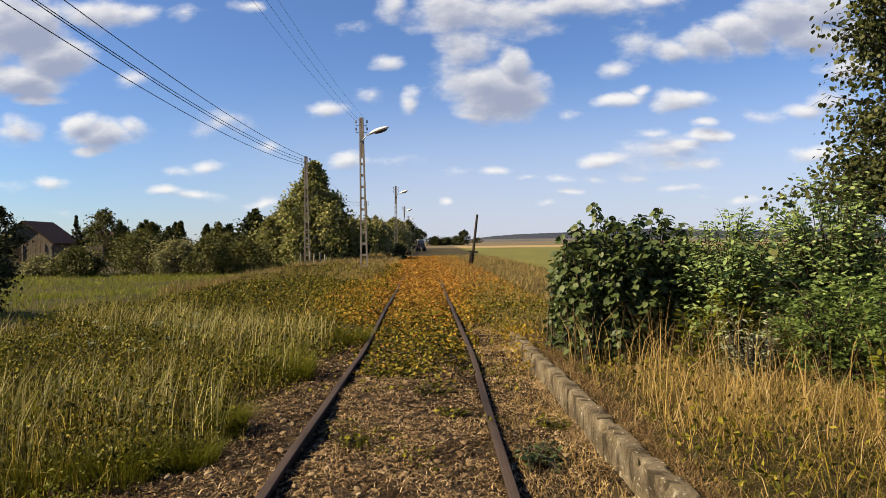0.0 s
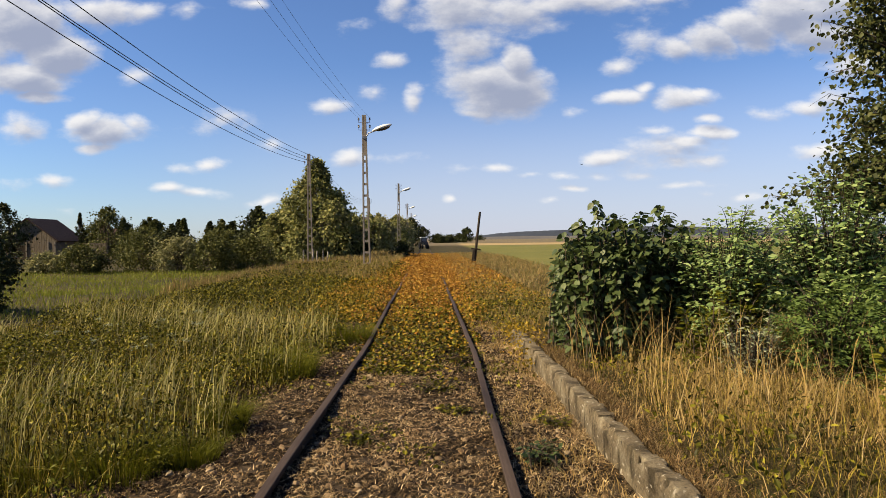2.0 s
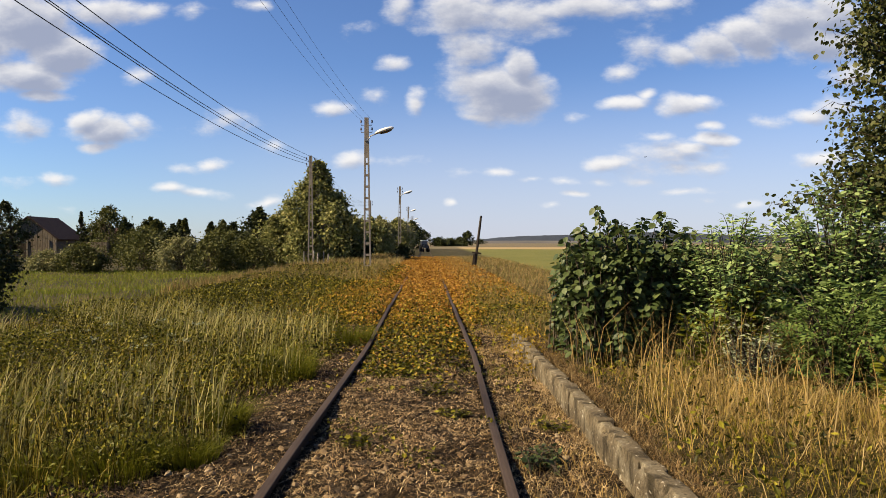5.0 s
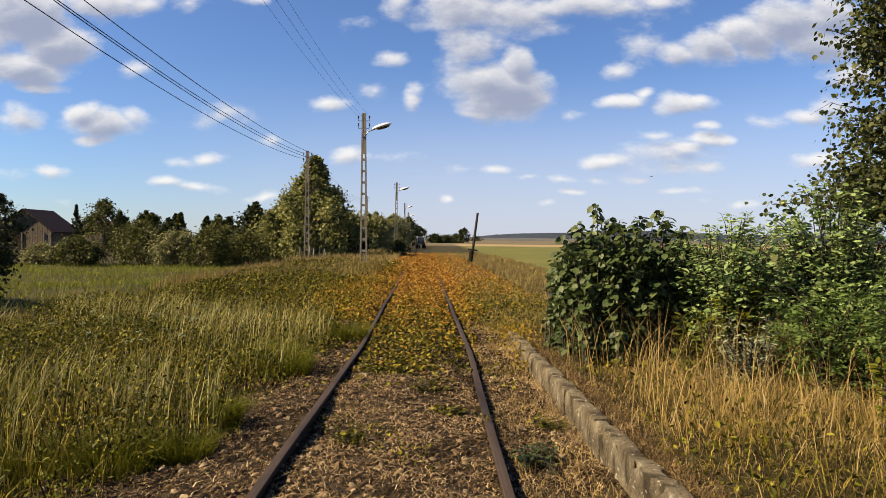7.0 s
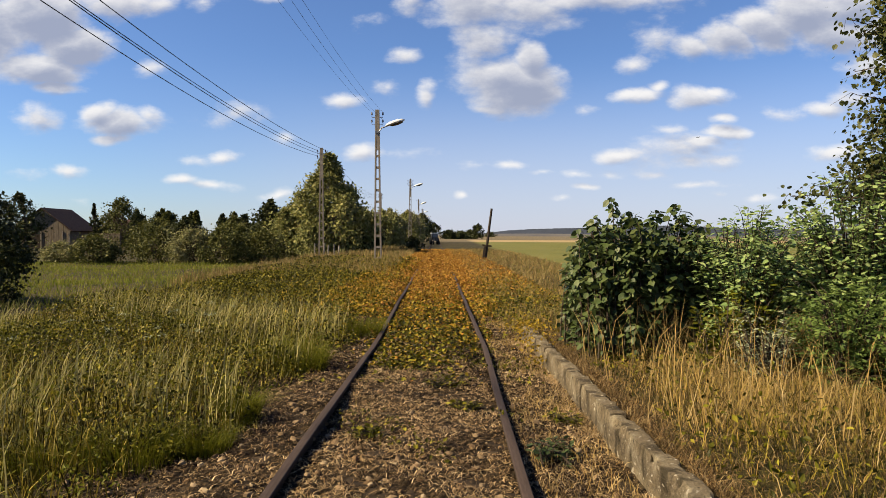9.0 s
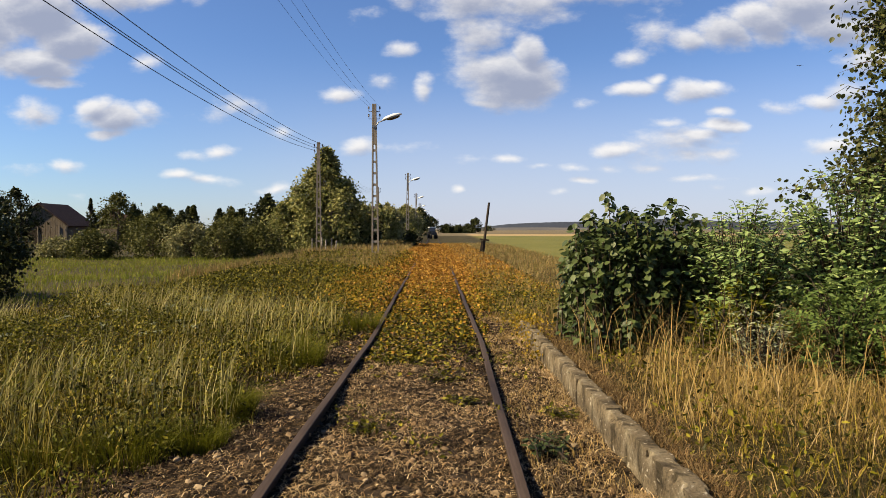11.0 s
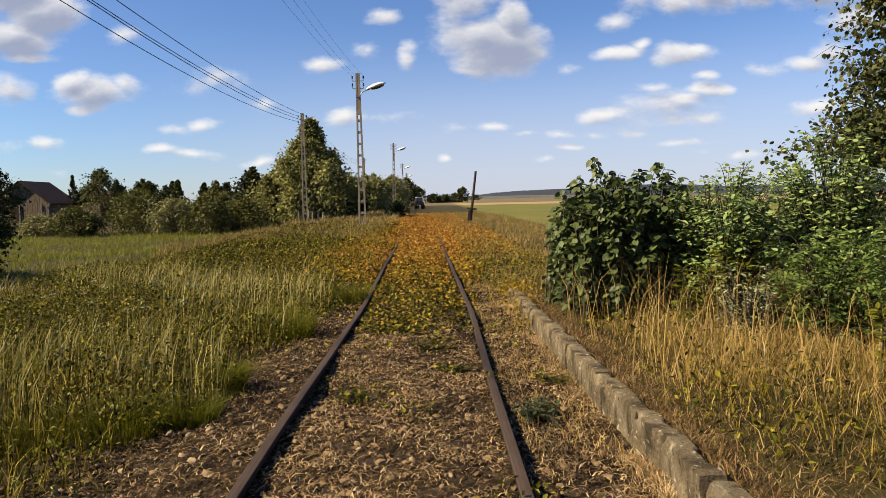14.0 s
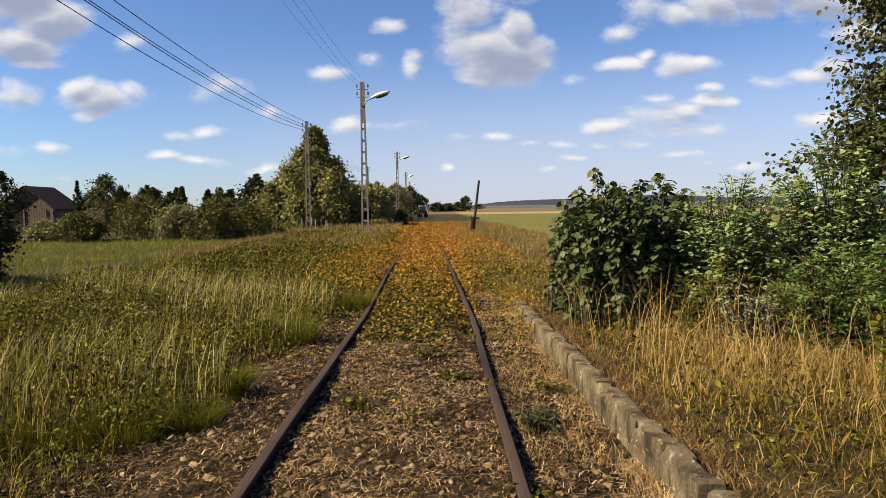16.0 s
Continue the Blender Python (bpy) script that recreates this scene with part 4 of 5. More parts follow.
tree("spruce_tree", -42.3, 80, 5.7, 2.5, M_DARKLEAF, 0.17, 3600, 60, 0.05, 1.05, M_BARK, "narrow dark green spruce behind the hedge", "tree", tight=0.16)
tree("round_tree", -20.7, 78, 5.9, 4.0, M_DARKLEAF, 0.34, 3800, 36, 0.1, 0.8, M_BARK, "round dark tree above the hedge", "tree")
tree("meadow_bush", -12.1, 17.5, 3.2, 2.3, M_DARKLEAF, 0.11, 9000, 60, 0.03, 0.9, M_BARK, "leafy dark green bush at the meadow edge", "shrub", stems=5, trunk=0.04)
tree("meadow_bush", -14.5, 19.5, 3.1, 3.4, M_BIRCHLEAF, 0.12, 7000, 50, 0.1, 0.9, M_BARK, "leafy green bush at the meadow edge", "shrub", stems=4, trunk=0.05)
# single trees out in the fields
for x, y, h, w in ((12.4, 320, 7.2, 6.0), (9.0, 330, 4.2, 6.0), (-1.0, 300, 3.6, 8.0), (4.0, 310, 3.4, 7.0), (-7.5, 300, 7.0, 6.0), (-14, 310, 6.5, 8.0), (40, 700, 5, 14)):
    tree("field_tree", x, y, h, w, M_DARKLEAF, 0.7, 1800, 26, 0.12 if h > 7.1 else 0.03, 0.8, M_BARK, "far dark tree standing in open fields", "tree", "field trees", stems=2)


# ---------------------------------------------------------------- the shrubs and tree on the platform
def shoot_shrub(name, x, y, size, shoots, per, mat, leaf, label, kind_="leaf", aspect=0.36, top=1.0, droop=0.5, spread=1.0, category="shrub", single=0, foot=0.25):
    """Arching shoots from one stool, leaves set along each: the outline stays ragged."""
    wx, wy, h = size
    z0 = float(ground_z(x, y))
    t = thing(name, pose(x, y, z0), label, category)
    woods, P, D = [], [], []
    for k in range(shoots):
        a, u = rng.uniform(0, 2 * np.pi), rng.uniform(0, 1)
        rad = math.sqrt(rng.uniform(0.05, 1))
        hh = h * (0.22 + 0.78 * rng.uniform(0, 1) ** 0.8) * (1 - 0.30 * rad * rad)
        if rng.uniform() < 0.08:
            hh *= top
        e = np.array([math.cos(a) * rad * wx / 2, math.sin(a) * rad * wy / 2, hh])
        b = np.array([e[0] * foot + rng.normal(0, 0.08), e[1] * foot + rng.normal(0, 0.08), -0.05])
        s = np.linspace(0, 1, 7)[:, None]
        p = b + (e - b) * s
        p[:, :2] = b[:2] + (e - b)[:2] * s ** 1.5
        p[:, 2] = b[2] + (e - b)[2] * (1 - (1 - s[:, 0]) ** 1.6)
        woods.append(tube_np(p, 0.013 * (1 - 0.8 * s[:, 0]), 4))
        m = per
        q = np.linspace(0.22 if foot < 0.5 else 0.1, 1.0, m) + rng.normal(0, 0.01, m)
        q = np.clip(q, 0, 1)
        pos = np.stack([np.interp(q, s[:, 0], p[:, i]) for i in range(3)], 1)
        tang = unit(p[-1] - p[-3])
        ang = np.arange(m) * 2.4 + rng.uniform(0, 6)
        out = np.stack([np.cos(ang), np.sin(ang), np.full(m, 0.15)], 1)
        D.append(out + tang * 0.45 - np.array([0, 0, droop]) * rng.uniform(0.3, 1.3, (m, 1)) + rng.normal(0, 0.25, (m, 3)))
        P.append(pos + out * leaf * 0.25 * spread)
    v, f = join_np(woods)
    tagged(part("branchwork", mesh_np("branchwork", v, f, M_BARK, True), None, t, "thin brown stems"), kind="stuff")
    P, D = np.concatenate(P), np.concatenate(D)
    P[:, 2] = np.maximum(P[:, 2], 0.02)
    sz_ = leaf * rng.uniform(0.6, 1.25, len(P))
    if single:
        # the leaves on the side towards the track bed's near end are separate parts
        front = np.where((P[:, 1] < -0.25) & (P[:, 2] > 0.25))[0]
        pickd = front[:: max(1, len(front) // single)][:single]
        me = [mesh_np("leaf", *ovals_np(np.zeros((1, 3)), np.array([[1.0, 0, 0.05 * k - 0.1]]), np.array([1.0]), aspect, 0.06, 0.14 + 0.05 * k), mat) for k in range(4)]
        for n_, i in enumerate(pickd):
            o = part("leaf", me[n_ % 4], None, t)
            d = Vector(D[i]).normalized()
            o.matrix_basis = Matrix.Translation(P[i]) @ d.to_track_quat("X", "Z").to_matrix().to_4x4() @ Matrix.Scale(float(sz_[i]), 4)
        rest = np.ones(len(P), bool)
        rest[pickd] = False
        P, D, sz_ = P[rest], D[rest], sz_[rest]
    v, f = (ovals_np(P, D, sz_, aspect, 0.07, 0.2) if kind_ == "leaf" else fronds_np(P, D, sz_, 6))
    part("foliage", mesh_np("foliage", v, f, mat), None, t)
    return t


shoot_shrub("dark_shrub", 2.62, 8.5, (1.85, 1.8, 2.0), 300, 32, M_LILAC, 0.098, "dense shrub with large dark green drooping leaves", top=1.12, single=280, droop=1.25, aspect=0.4, foot=0.8)
shoot_shrub("dark_shrub", 2.25, 8.9, (1.1, 1.4, 1.6), 150, 26, M_LILAC, 0.085, "dense shrub with large dark green drooping leaves", droop=1.25, aspect=0.4, foot=0.8)
shoot_shrub("dark_shrub", 3.25, 9.3, (1.6, 1.6, 1.75), 140, 26, M_LILAC, 0.098, "dense shrub with large dark green drooping leaves", droop=1.1, aspect=0.4, foot=0.6)
shoot_shrub("light_shrub", 3.6, 7.7, (1.35, 1.4, 1.9), 260, 32, M_ROBIN, 0.075, "fresh light green shrub with slender leaves", aspect=0.28, droop=0.6, top=1.1)
shoot_shrub("light_shrub", 4.75, 7.6, (1.8, 1.4, 2.3), 340, 32, M_ROBIN, 0.072, "fresh light green shrub with slender leaves", aspect=0.34, droop=0.6)
shoot_shrub("locust_shrub", 4.15, 6.6, (1.4, 1.3, 1.15), 70, 9, M_LOCUST, 0.24, "young locust shrub with feathered green leaves", "frond", droop=0.3)
shoot_shrub("locust_shrub", 4.55, 5.7, (1.3, 1.3, 1.3), 70, 9, M_LOCUST, 0.26, "young locust shrub with feathered green leaves", "frond", droop=0.3)
shoot_shrub("locust_shrub", 5.4, 6.4, (1.8, 1.6, 1.7), 90, 9, M_LOCUST, 0.26, "young locust shrub with feathered green leaves", "frond", droop=0.3)
for tx, ty, tw, th, tm in ((0.96, 4.75, 0.34, 0.17, M_LILAC), (0.18, 7.0, 0.5, 0.16, M_WEED), (1.2, 5.75, 0.4, 0.10, M_WEED), (-0.42, 5.2, 0.22, 0.12, M_WEED), (0.35, 6.1, 0.3, 0.09, M_WEED)):
    shoot_shrub("weed_tuft", tx, ty, (tw, tw * 0.8, th), 26, 9, tm, 0.045, "low green weed tuft on the track bed", aspect=0.3, droop=0.2, category="weed")
shoot_shrub("silvery_herb", 3.35, 6.7, (0.75, 0.6, 0.85), 46, 26, M_MUG, 0.05, "silvery grey-green wormwood in front of the shrubs", aspect=0.22, droop=0.1, category="herb")
shoot_shrub("yellow_weed", 3.02, 7.1, (0.45, 0.4, 1.0), 16, 22, M_BRIGHT, 0.09, "tall yellow-green weed among dry grass", aspect=0.2, droop=0.2, category="herb")
shoot_shrub("yellow_weed", 3.5, 7.2, (0.7, 0.5, 1.15), 34, 24, M_BRIGHT, 0.085, "tall yellow-green weed among dry grass", aspect=0.18, droop=0.15, category="herb")
shoot_shrub("yellow_weed", 3.75, 5.0, (0.5, 0.5, 0.75), 26, 20, M_BRIGHT, 0.08, "yellow-green weed among dry grass", aspect=0.22, droop=0.2, category="herb")


def platform_tree():
    """Tree at the back of the platform: trunk out of sight to the side, twigs hanging towards the track."""
    bx, by = 6.1, 7.6
    z0 = float(ground_z(bx, by))
    t = thing("platform_tree", pose(bx, by, z0), "tree with small rounded dark leaves on hanging twigs over the platform", "tree")
    k = np.linspace(0, 1, 10)[:, None]
    trunk = np.array([0, 0, -0.2]) + np.array([0.25, 0.2, 6.6]) * k + np.concatenate([0.08 * np.sin(k * 7), 0.06 * np.cos(k * 5), 0 * k], 1)
    woods, P, D = [tube_np(trunk, 0.13 * (1 - 0.8 * k[:, 0]), 9)], [], []
    ends = []
    tries = 0
    while len(ends) < 330 and tries < 8000:
        tries += 1
        q = np.array([rng.uniform(-2.55, 1.6), rng.uniform(-0.5, 1.6), rng.uniform(1.9, 6.3)])
        X, Z = q[0] + bx, q[2] + z0
        reach = (0.50, 0.585, 0.60, 0.68, 0.607)[int(np.searchsorted((2.4, 2.85, 3.35, 3.75), Z))] + 0.018 * math.sin(Z * 9) + abs(rng.normal(0, 0.025)) - 0.03
        edge = 0.26 + reach * (q[1] + by)
        if X < edge or X > edge + 2.6:
            continue
        ends.append(q)
    for e in ends:
        s = np.clip(e[2] / 6.6 * 0.8, 0.1, 0.9)
        b = np.array([np.interp(s, k[:, 0], trunk[:, i]) for i in range(3)])
        w = np.linspace(0, 1, 8)[:, None]
        p = b + (e - b) * w + np.array([0, 0, 0.10]) * np.sin(w * np.pi) * np.linalg.norm(e - b) + rng.normal(0, 0.02, (8, 3)) * w
        woods.append(tube_np(p, 0.014 * (1 - 0.85 * w[:, 0]) + 0.002, 4))
        m = 104
        u = rng.uniform(0.62, 1.04, m)
        pos = np.stack([np.interp(u, w[:, 0], p[:, i]) for i in range(3)], 1)
        off = rng.normal(0, 1, (m, 3)) * [0.105, 0.105, 0.115]
        P.append(pos + off)
        D.append(off * 3 + rng.normal(0, 0.4, (m, 3)) - [0, 0, 0.6])
        for _ in range(3):
            h0 = pos[rng.integers(m)]
            tw = np.stack([h0, h0 + [rng.normal(-0.06, 0.06), rng.normal(0, 0.06), 0.02], h0 + [rng.normal(-0.16, 0.08), rng.normal(0, 0.1), -0.10]])
            woods.append(tube_np(tw, np.array([0.004, 0.003, 0.002]), 3))
    v, f = join_np(woods)
    part("trunk", mesh_np("trunk", v, f, M_BARK, True), None, t)
    P, D = np.concatenate(P), np.concatenate(D)
    v, f = ovals_np(P, D, 0.056 * rng.uniform(0.6, 1.3, len(P)), 0.46, 0.08, 0.15)
    part("crown", mesh_np("crown", v, f, M_TREER), None, t)


platform_tree()


# ---------------------------------------------------------------- ground cover
def stuff(name, vf, mat, label, category):
    ob = part(name, mesh_np(name, vf[0], vf[1], mat), None)
    return tagged(ob, label, category, kind="stuff")


def scatter(n, x0, x1, y0, y1, power=1.0):
    """Random places; power above 1 crowds them towards the near end."""
    y = y0 + (y1 - y0) * rng.uniform(0, 1, n) ** power
    return rng.uniform(x0, x1, n) + track_x(y), y


def rooted(x, y, dz=-0.01):
    return np.stack([x, y, ground_z(x, y) + dz], 1)


def keep(mask, *a):
    return [v[mask] for v in a]


def verge_edge(y):
    """Left border of the bare ballast, counted from the track's centre line."""
    return -1.42 - 0.38 * smooth(5.6, 4.2, y) - 0.22 * np.sin(y * 1.1) - 0.12 * np.sin(y * 2.9 + 1) + 0.22 * smooth(6.8, 7.6, y) * smooth(10.5, 8.5, y) + 0.5 * smooth(11.5, 14.0, y)


def build_stones():
    ico = bmesh.new()
    bmesh.ops.create_icosphere(ico, subdivisions=1, radius=0.5)
    base = np.array([v.co[:] for v in ico.verts])
    tri = np.array([[v.index for v in f.verts] for f in ico.faces])
    ico.free()
    n = 4500
    x, y = scatter(n, -2.3, 1.36, 1.5, 16, 1.35)
    s = 0.016 + 0.06 * rng.uniform(0, 1, n) ** 2.6
    rot = rng.normal(0, 1, (n, 3, 3))
    q, _ = np.linalg.qr(rot)
    sc = rng.uniform(0.55, 1.25, (n, 1, 3))
    jit = rng.normal(0, 0.06, (n, len(base), 3))
    v = np.einsum("nij,nkj->nki", q, (base[None] + jit) * sc) * s[:, None, None]
    v[:, :, 2] *= 0.75
    v += np.stack([x, y, bed_z(x, y) + 0.002], 1)[:, None]
    f = tri[None] + (np.arange(n) * len(base))[:, None, None]
    stuff("ballast", (v.reshape(-1, 3), f.reshape(-1, 3)), M_STONE, "loose brown and grey ballast stones round the rails", "ballast")
    # the larger pale stones that lie clear
    proto = []
    for k in range(4):
        vv = (base + rng.normal(0, 0.07, base.shape)) * [1.0, 0.75, 0.5]
        proto.append(mesh_np("stone", vv, tri, M_STONE))
    for k in range(44):
        sx_ = rng.choice((-1, -1, 1))
        yy = rng.uniform(3.2, 11.5)
        xx = rng.uniform(-1.7, -0.95) if sx_ < 0 else rng.uniform(-0.55, 1.3)
        ob = tagged(new("stone", proto[k % 4]), "pale broken ballast stone", "stone", "ballast stones")
        sc_ = rng.uniform(0.035, 0.085)
        ob.matrix_basis = pose(xx, yy, float(bed_z(xx, yy)) + sc_ * 0.12, rng.uniform(-20, 20), rng.uniform(-20, 20), rng.uniform(0, 360)) @ Matrix.Diagonal((sc_, sc_, sc_, 1))


def build_cover():
    # flattened straw over the ballast
    n = 95000
    x, y = scatter(n, -1.9, 1.40, 1.2, 13, 1.4)
    m = (np.abs(np.abs(x + 0.06) - 0.7525) > 0.05) & ((x > -0.8) | (rng.uniform(0, 1, n) < 0.45)) & (lumps(x, y, 4.0, 3.0) + 0.7 * lumps(x, y, 9.0, 1.0) + rng.normal(0, 0.5, n) > -0.45)
    x, y = keep(m, x, y)
    n = len(x)
    stuff("straw_litter", blades_np(np.stack([x, y, bed_z(x, y) - 0.004], 1), rng.uniform(0.010, 0.042, n), rng.uniform(0.003, 0.0085, n), rng.uniform(0.8, 3.4, n)), M_STRAW, "flattened dead straw and stalks on the track bed", "straw")
    n = 30000
    x, y = scatter(n, 1.66, 6.0, 1.4, 9.0, 1.1)
    stuff("platform_litter", blades_np(rooted(x, y, 0.0), rng.uniform(0.02, 0.07, n), rng.uniform(0.003, 0.008, n), rng.uniform(0.8, 3.2, n)), M_BROWN, "dead brown litter on the old platform", "straw")
    # the same ground behind the viewpoint, thinly
    x, y = scatter(30000, -1.9, 1.40, -6, 1.2, 1.0)
    x, y = keep(np.abs(np.abs(x + 0.06) - 0.7525) > 0.05, x, y)
    n = len(x)
    stuff("straw_litter", blades_np(np.stack([x, y, bed_z(x, y) - 0.004], 1), rng.uniform(0.010, 0.042, n), rng.uniform(0.003, 0.0085, n), rng.uniform(0.8, 3.4, n)), M_STRAW, "flattened dead straw and stalks on the track bed", "straw")
    x, y = scatter(14000, -8.5, -1.7, -6, 1.5, 1.0)
    n = len(x)
    stuff("verge_grass", blades_np(rooted(x, y), rng.uniform(0.12, 0.45, n), rng.uniform(0.005, 0.010, n), rng.uniform(0.2, 1.2, n)), M_GRASS, "long green grass on the verge", "grass")
    x, y = scatter(8000, 1.85, 7.0, -6, 1.3, 1.0)
    n = len(x)
    stuff("golden_grass", blades_np(rooted(x, y), rng.uniform(0.08, 0.45, n), rng.uniform(0.004, 0.009, n), rng.uniform(0.2, 1.2, n)), M_DRY, "high golden dry grass on the old platform", "grass")
    # short dry tufts between rail and platform edge
    n = 4500
    x, y = scatter(n, 0.85, 1.46, 1.5, 14, 1.2)
    m = lumps(x, y, 3.0, 4.0) > -0.1
    x, y = keep(m, x, y)
    stuff("dry_tufts", blades_np(rooted(x, y), rng.uniform(0.04, 0.16, len(x)), rng.uniform(0.003, 0.007, len(x)), rng.uniform(0.4, 1.2, len(x))), M_DRY, "short dry grass tufts beside the rail", "grass")
    # matted straw and crumbs banked against the foot of the platform edge, and soil spilling over its top
    n = 9000
    y = rng.uniform(1.2, 10.2, n) ** 1.0
    x = 1.655 - 0.0275 * y - 0.075 - np.abs(rng.normal(0, 0.07, n))
    stuff("straw_bank", blades_np(rooted(x, y, 0.0), rng.uniform(0.03, 0.15, n) * (0.6 + 0.6 * lumps(x, y, 3.1, 2.0)), rng.uniform(0.003, 0.007, n), rng.uniform(0.4, 2.0, n)), M_STRAW, "pale straw banked against the platform edge", "straw")
    n = 9000
    y = rng.uniform(1.2, 10.2, n)
    x = 1.655 - 0.0275 * y + 0.09 + np.abs(rng.normal(0, 0.11, n))
    stuff("edge_litter", blades_np(np.stack([x, y, np.full(n, 0.17) + rng.uniform(0, 0.06, n)], 1), rng.uniform(0.02, 0.11, n), rng.uniform(0.003, 0.007, n), rng.uniform(0.5, 2.4, n)), M_BROWN, "dry litter and short grass behind the platform edge", "straw")
    n = 1100
    y = rng.uniform(7.9, 11.0, n)
    x = 1.655 - 0.0275 * y + rng.normal(0.05, 0.16, n)
    r = np.stack([x, y, 0.12 + rng.uniform(0, 0.26, n) * smooth(7.4, 9.5, y)], 1)
    stuff("edge_weeds", leaves_np(r, rng.normal(0, 1, (n, 3)), rng.uniform(0.03, 0.06, n), 0.34), M_YELLOW, "yellow-green weeds growing over the platform edge", "weed")
    # small green weeds on the bed
    n = 5200
    x, y = scatter(n, -0.68, 1.40, 3.0, 12, 1.0)
    m = (lumps(x, y, 2.2, 7.0) + 0.5 * lumps(x, y, 5, 3.0)) > 0.62
    x, y = keep(m, x, y)
    r = rooted(x, y, 0.03)
    r[:, 2] += rng.uniform(0, 0.06, len(x))
    stuff("bed_weeds", leaves_np(r, rng.normal(0, 1, (len(x), 3)) + [0, 0, 0.3], rng.uniform(0.025, 0.05, len(x)), 0.3), M_WEED, "small green weeds sprouting on the track bed", "weed")
    # the tall verge: green grass, dead stalks, broad-leaved weeds
    n = 60000
    x, y = scatter(n, -8.5, -0.9, 1.5, 24, 1.25)
    xt = x - track_x(y)
    m = (xt < verge_edge(y) + rng.normal(0, 0.07, n)) & (rng.uniform(0, 1, n) < 1 - 0.8 * smooth(6.5, 11, y))
    x, y = keep(m, x, y)
    n = len(x)
    hh = rng.uniform(0.12, 0.62, n) * (0.75 + 0.3 * lumps(x, y, 1.1, 2.0) + 0.3 * lumps(x, y, 4.3, 6.0)) * smooth(0.0, 1.0, verge_edge(y) - (x - track_x(y)) + 0.35)
    stuff("verge_grass", blades_np(rooted(x, y), np.maximum(hh, 0.05), rng.uniform(0.005, 0.0125, n) * (0.75 + y / 16), rng.uniform(0.1, 1.15, n), rng.normal(0.3, 2.2, n)), M_GRASS, "long green grass on the verge", "grass")
    n = 12000
    x, y = scatter(n, -8.5, -1.3, 1.5, 13.5, 1.1)
    m = (x - track_x(y) < verge_edge(y) - 0.12) & (lumps(x, y, 1.1, 5.0) + 0.6 * lumps(x, y, 3.7, 1.0) + rng.normal(0, 0.3, n) > 0.35)
    x, y = keep(m, x, y)
    n = len(x)
    stuff("dead_stalks", blades_np(rooted(x, y), rng.uniform(0.35, 0.8, n), rng.uniform(0.006, 0.0115, n) * (0.8 + y / 22), rng.uniform(0.05, 0.5, n), rng.normal(0.2, 0.9, n)), M_STALK, "tall dry straw-coloured stalks among the grass", "grass")
    # broad-leaved weeds, green to yellow with distance
    for name, n, lab, mat, lo, hi in (("verge_weeds", 150000, "broad-leaved green weeds spreading over the verge", M_WEED, 0.0, 1.0), ("verge_yellow_weeds", 16000, "yellowing broad-leaved weeds near the rails", M_YELLOW, 0.0, 1.0)):
        x, y = scatter(n, -7.5, -0.8, 4.6, 40, 1.6)
        xt = x - track_x(y)
        yel = smooth(-5.0, -1.2, xt) * smooth(7, 16, y) + 0.10
        pick = rng.uniform(0, 1, n) < (yel if mat is M_YELLOW else 1 - 0.8 * yel)
        m = (xt < verge_edge(y)) & pick & (lumps(x, y, 0.75, 9.0) + 1.0 * smooth(3.0, 8.5, y) + rng.normal(0, 0.38, n) > 0.42)
        x, y = keep(m, x, y)
        n = len(x)
        r = rooted(x, y, 0.0)
        r[:, 2] += rng.uniform(0.12, 0.48, n) * (0.75 + 0.3 * lumps(x, y, 1.3, 3.0)) * smooth(0.0, 0.8, verge_edge(y) - (x - track_x(y)) + 0.3)
        stuff(name, leaves_np(r, rng.normal(0, 1, (n, 3)) + [0, 0, 0.15], rng.uniform(0.03, 0.062, n) * (0.6 + y / 22), 0.32), mat, lab, "weed")
    # small bright leaves among the grass, catching the light
    n = 26000
    x, y = scatter(n, -7.5, -1.2, 3.0, 13, 1.1)
    m = (x - track_x(y) < verge_edge(y) - 0.05) & (lumps(x, y, 2.1, 4.0) + rng.normal(0, 0.4, n) > 0.1)
    x, y = keep(m, x, y)
    n = len(x)
    r = rooted(x, y)
    r[:, 2] += rng.uniform(0.15, 0.5, n) * (0.8 + 0.3 * lumps(x, y, 1.3, 3.0))
    stuff("verge_leaflets", leaves_np(r, rng.normal(0, 1, (n, 3)) + [0, 0, 0.2], rng.uniform(0.022, 0.045, n), 0.3), M_BRIGHT, "small yellow-green leaves among the verge grass", "weed")
    n = 320
    a = rng.integers(0, 20, n)
    cx, cy = rng.uniform(-5.0, -2.8, 20), rng.uniform(7.5, 11.5, 20)
    r = rooted(cx[a] + rng.normal(0, 0.035, n), cy[a] + rng.normal(0, 0.035, n))
    r[:, 2] += rng.uniform(0.45, 0.6, 20)[a] + rng.normal(0, 0.008, n)
    stuff("pale_umbels", leaves_np(r, rng.normal(0, 1, (n, 3)) * [1, 1, 0.3] + [0, 0, 0.4], rng.uniform(0.015, 0.03, n), 0.5), M_MUG, "pale flat flower heads above the verge grass", "flower")
    r = rooted(cx, cy)
    stuff("umbel_stalks", blades_np(r, np.full(20, 0.55), np.full(20, 0.007), rng.uniform(0, 0.05, 20)), M_GRASS, "thin green flower stalks in the verge", "flower")
    # soft bright feathery tufts in the verge
    F = []
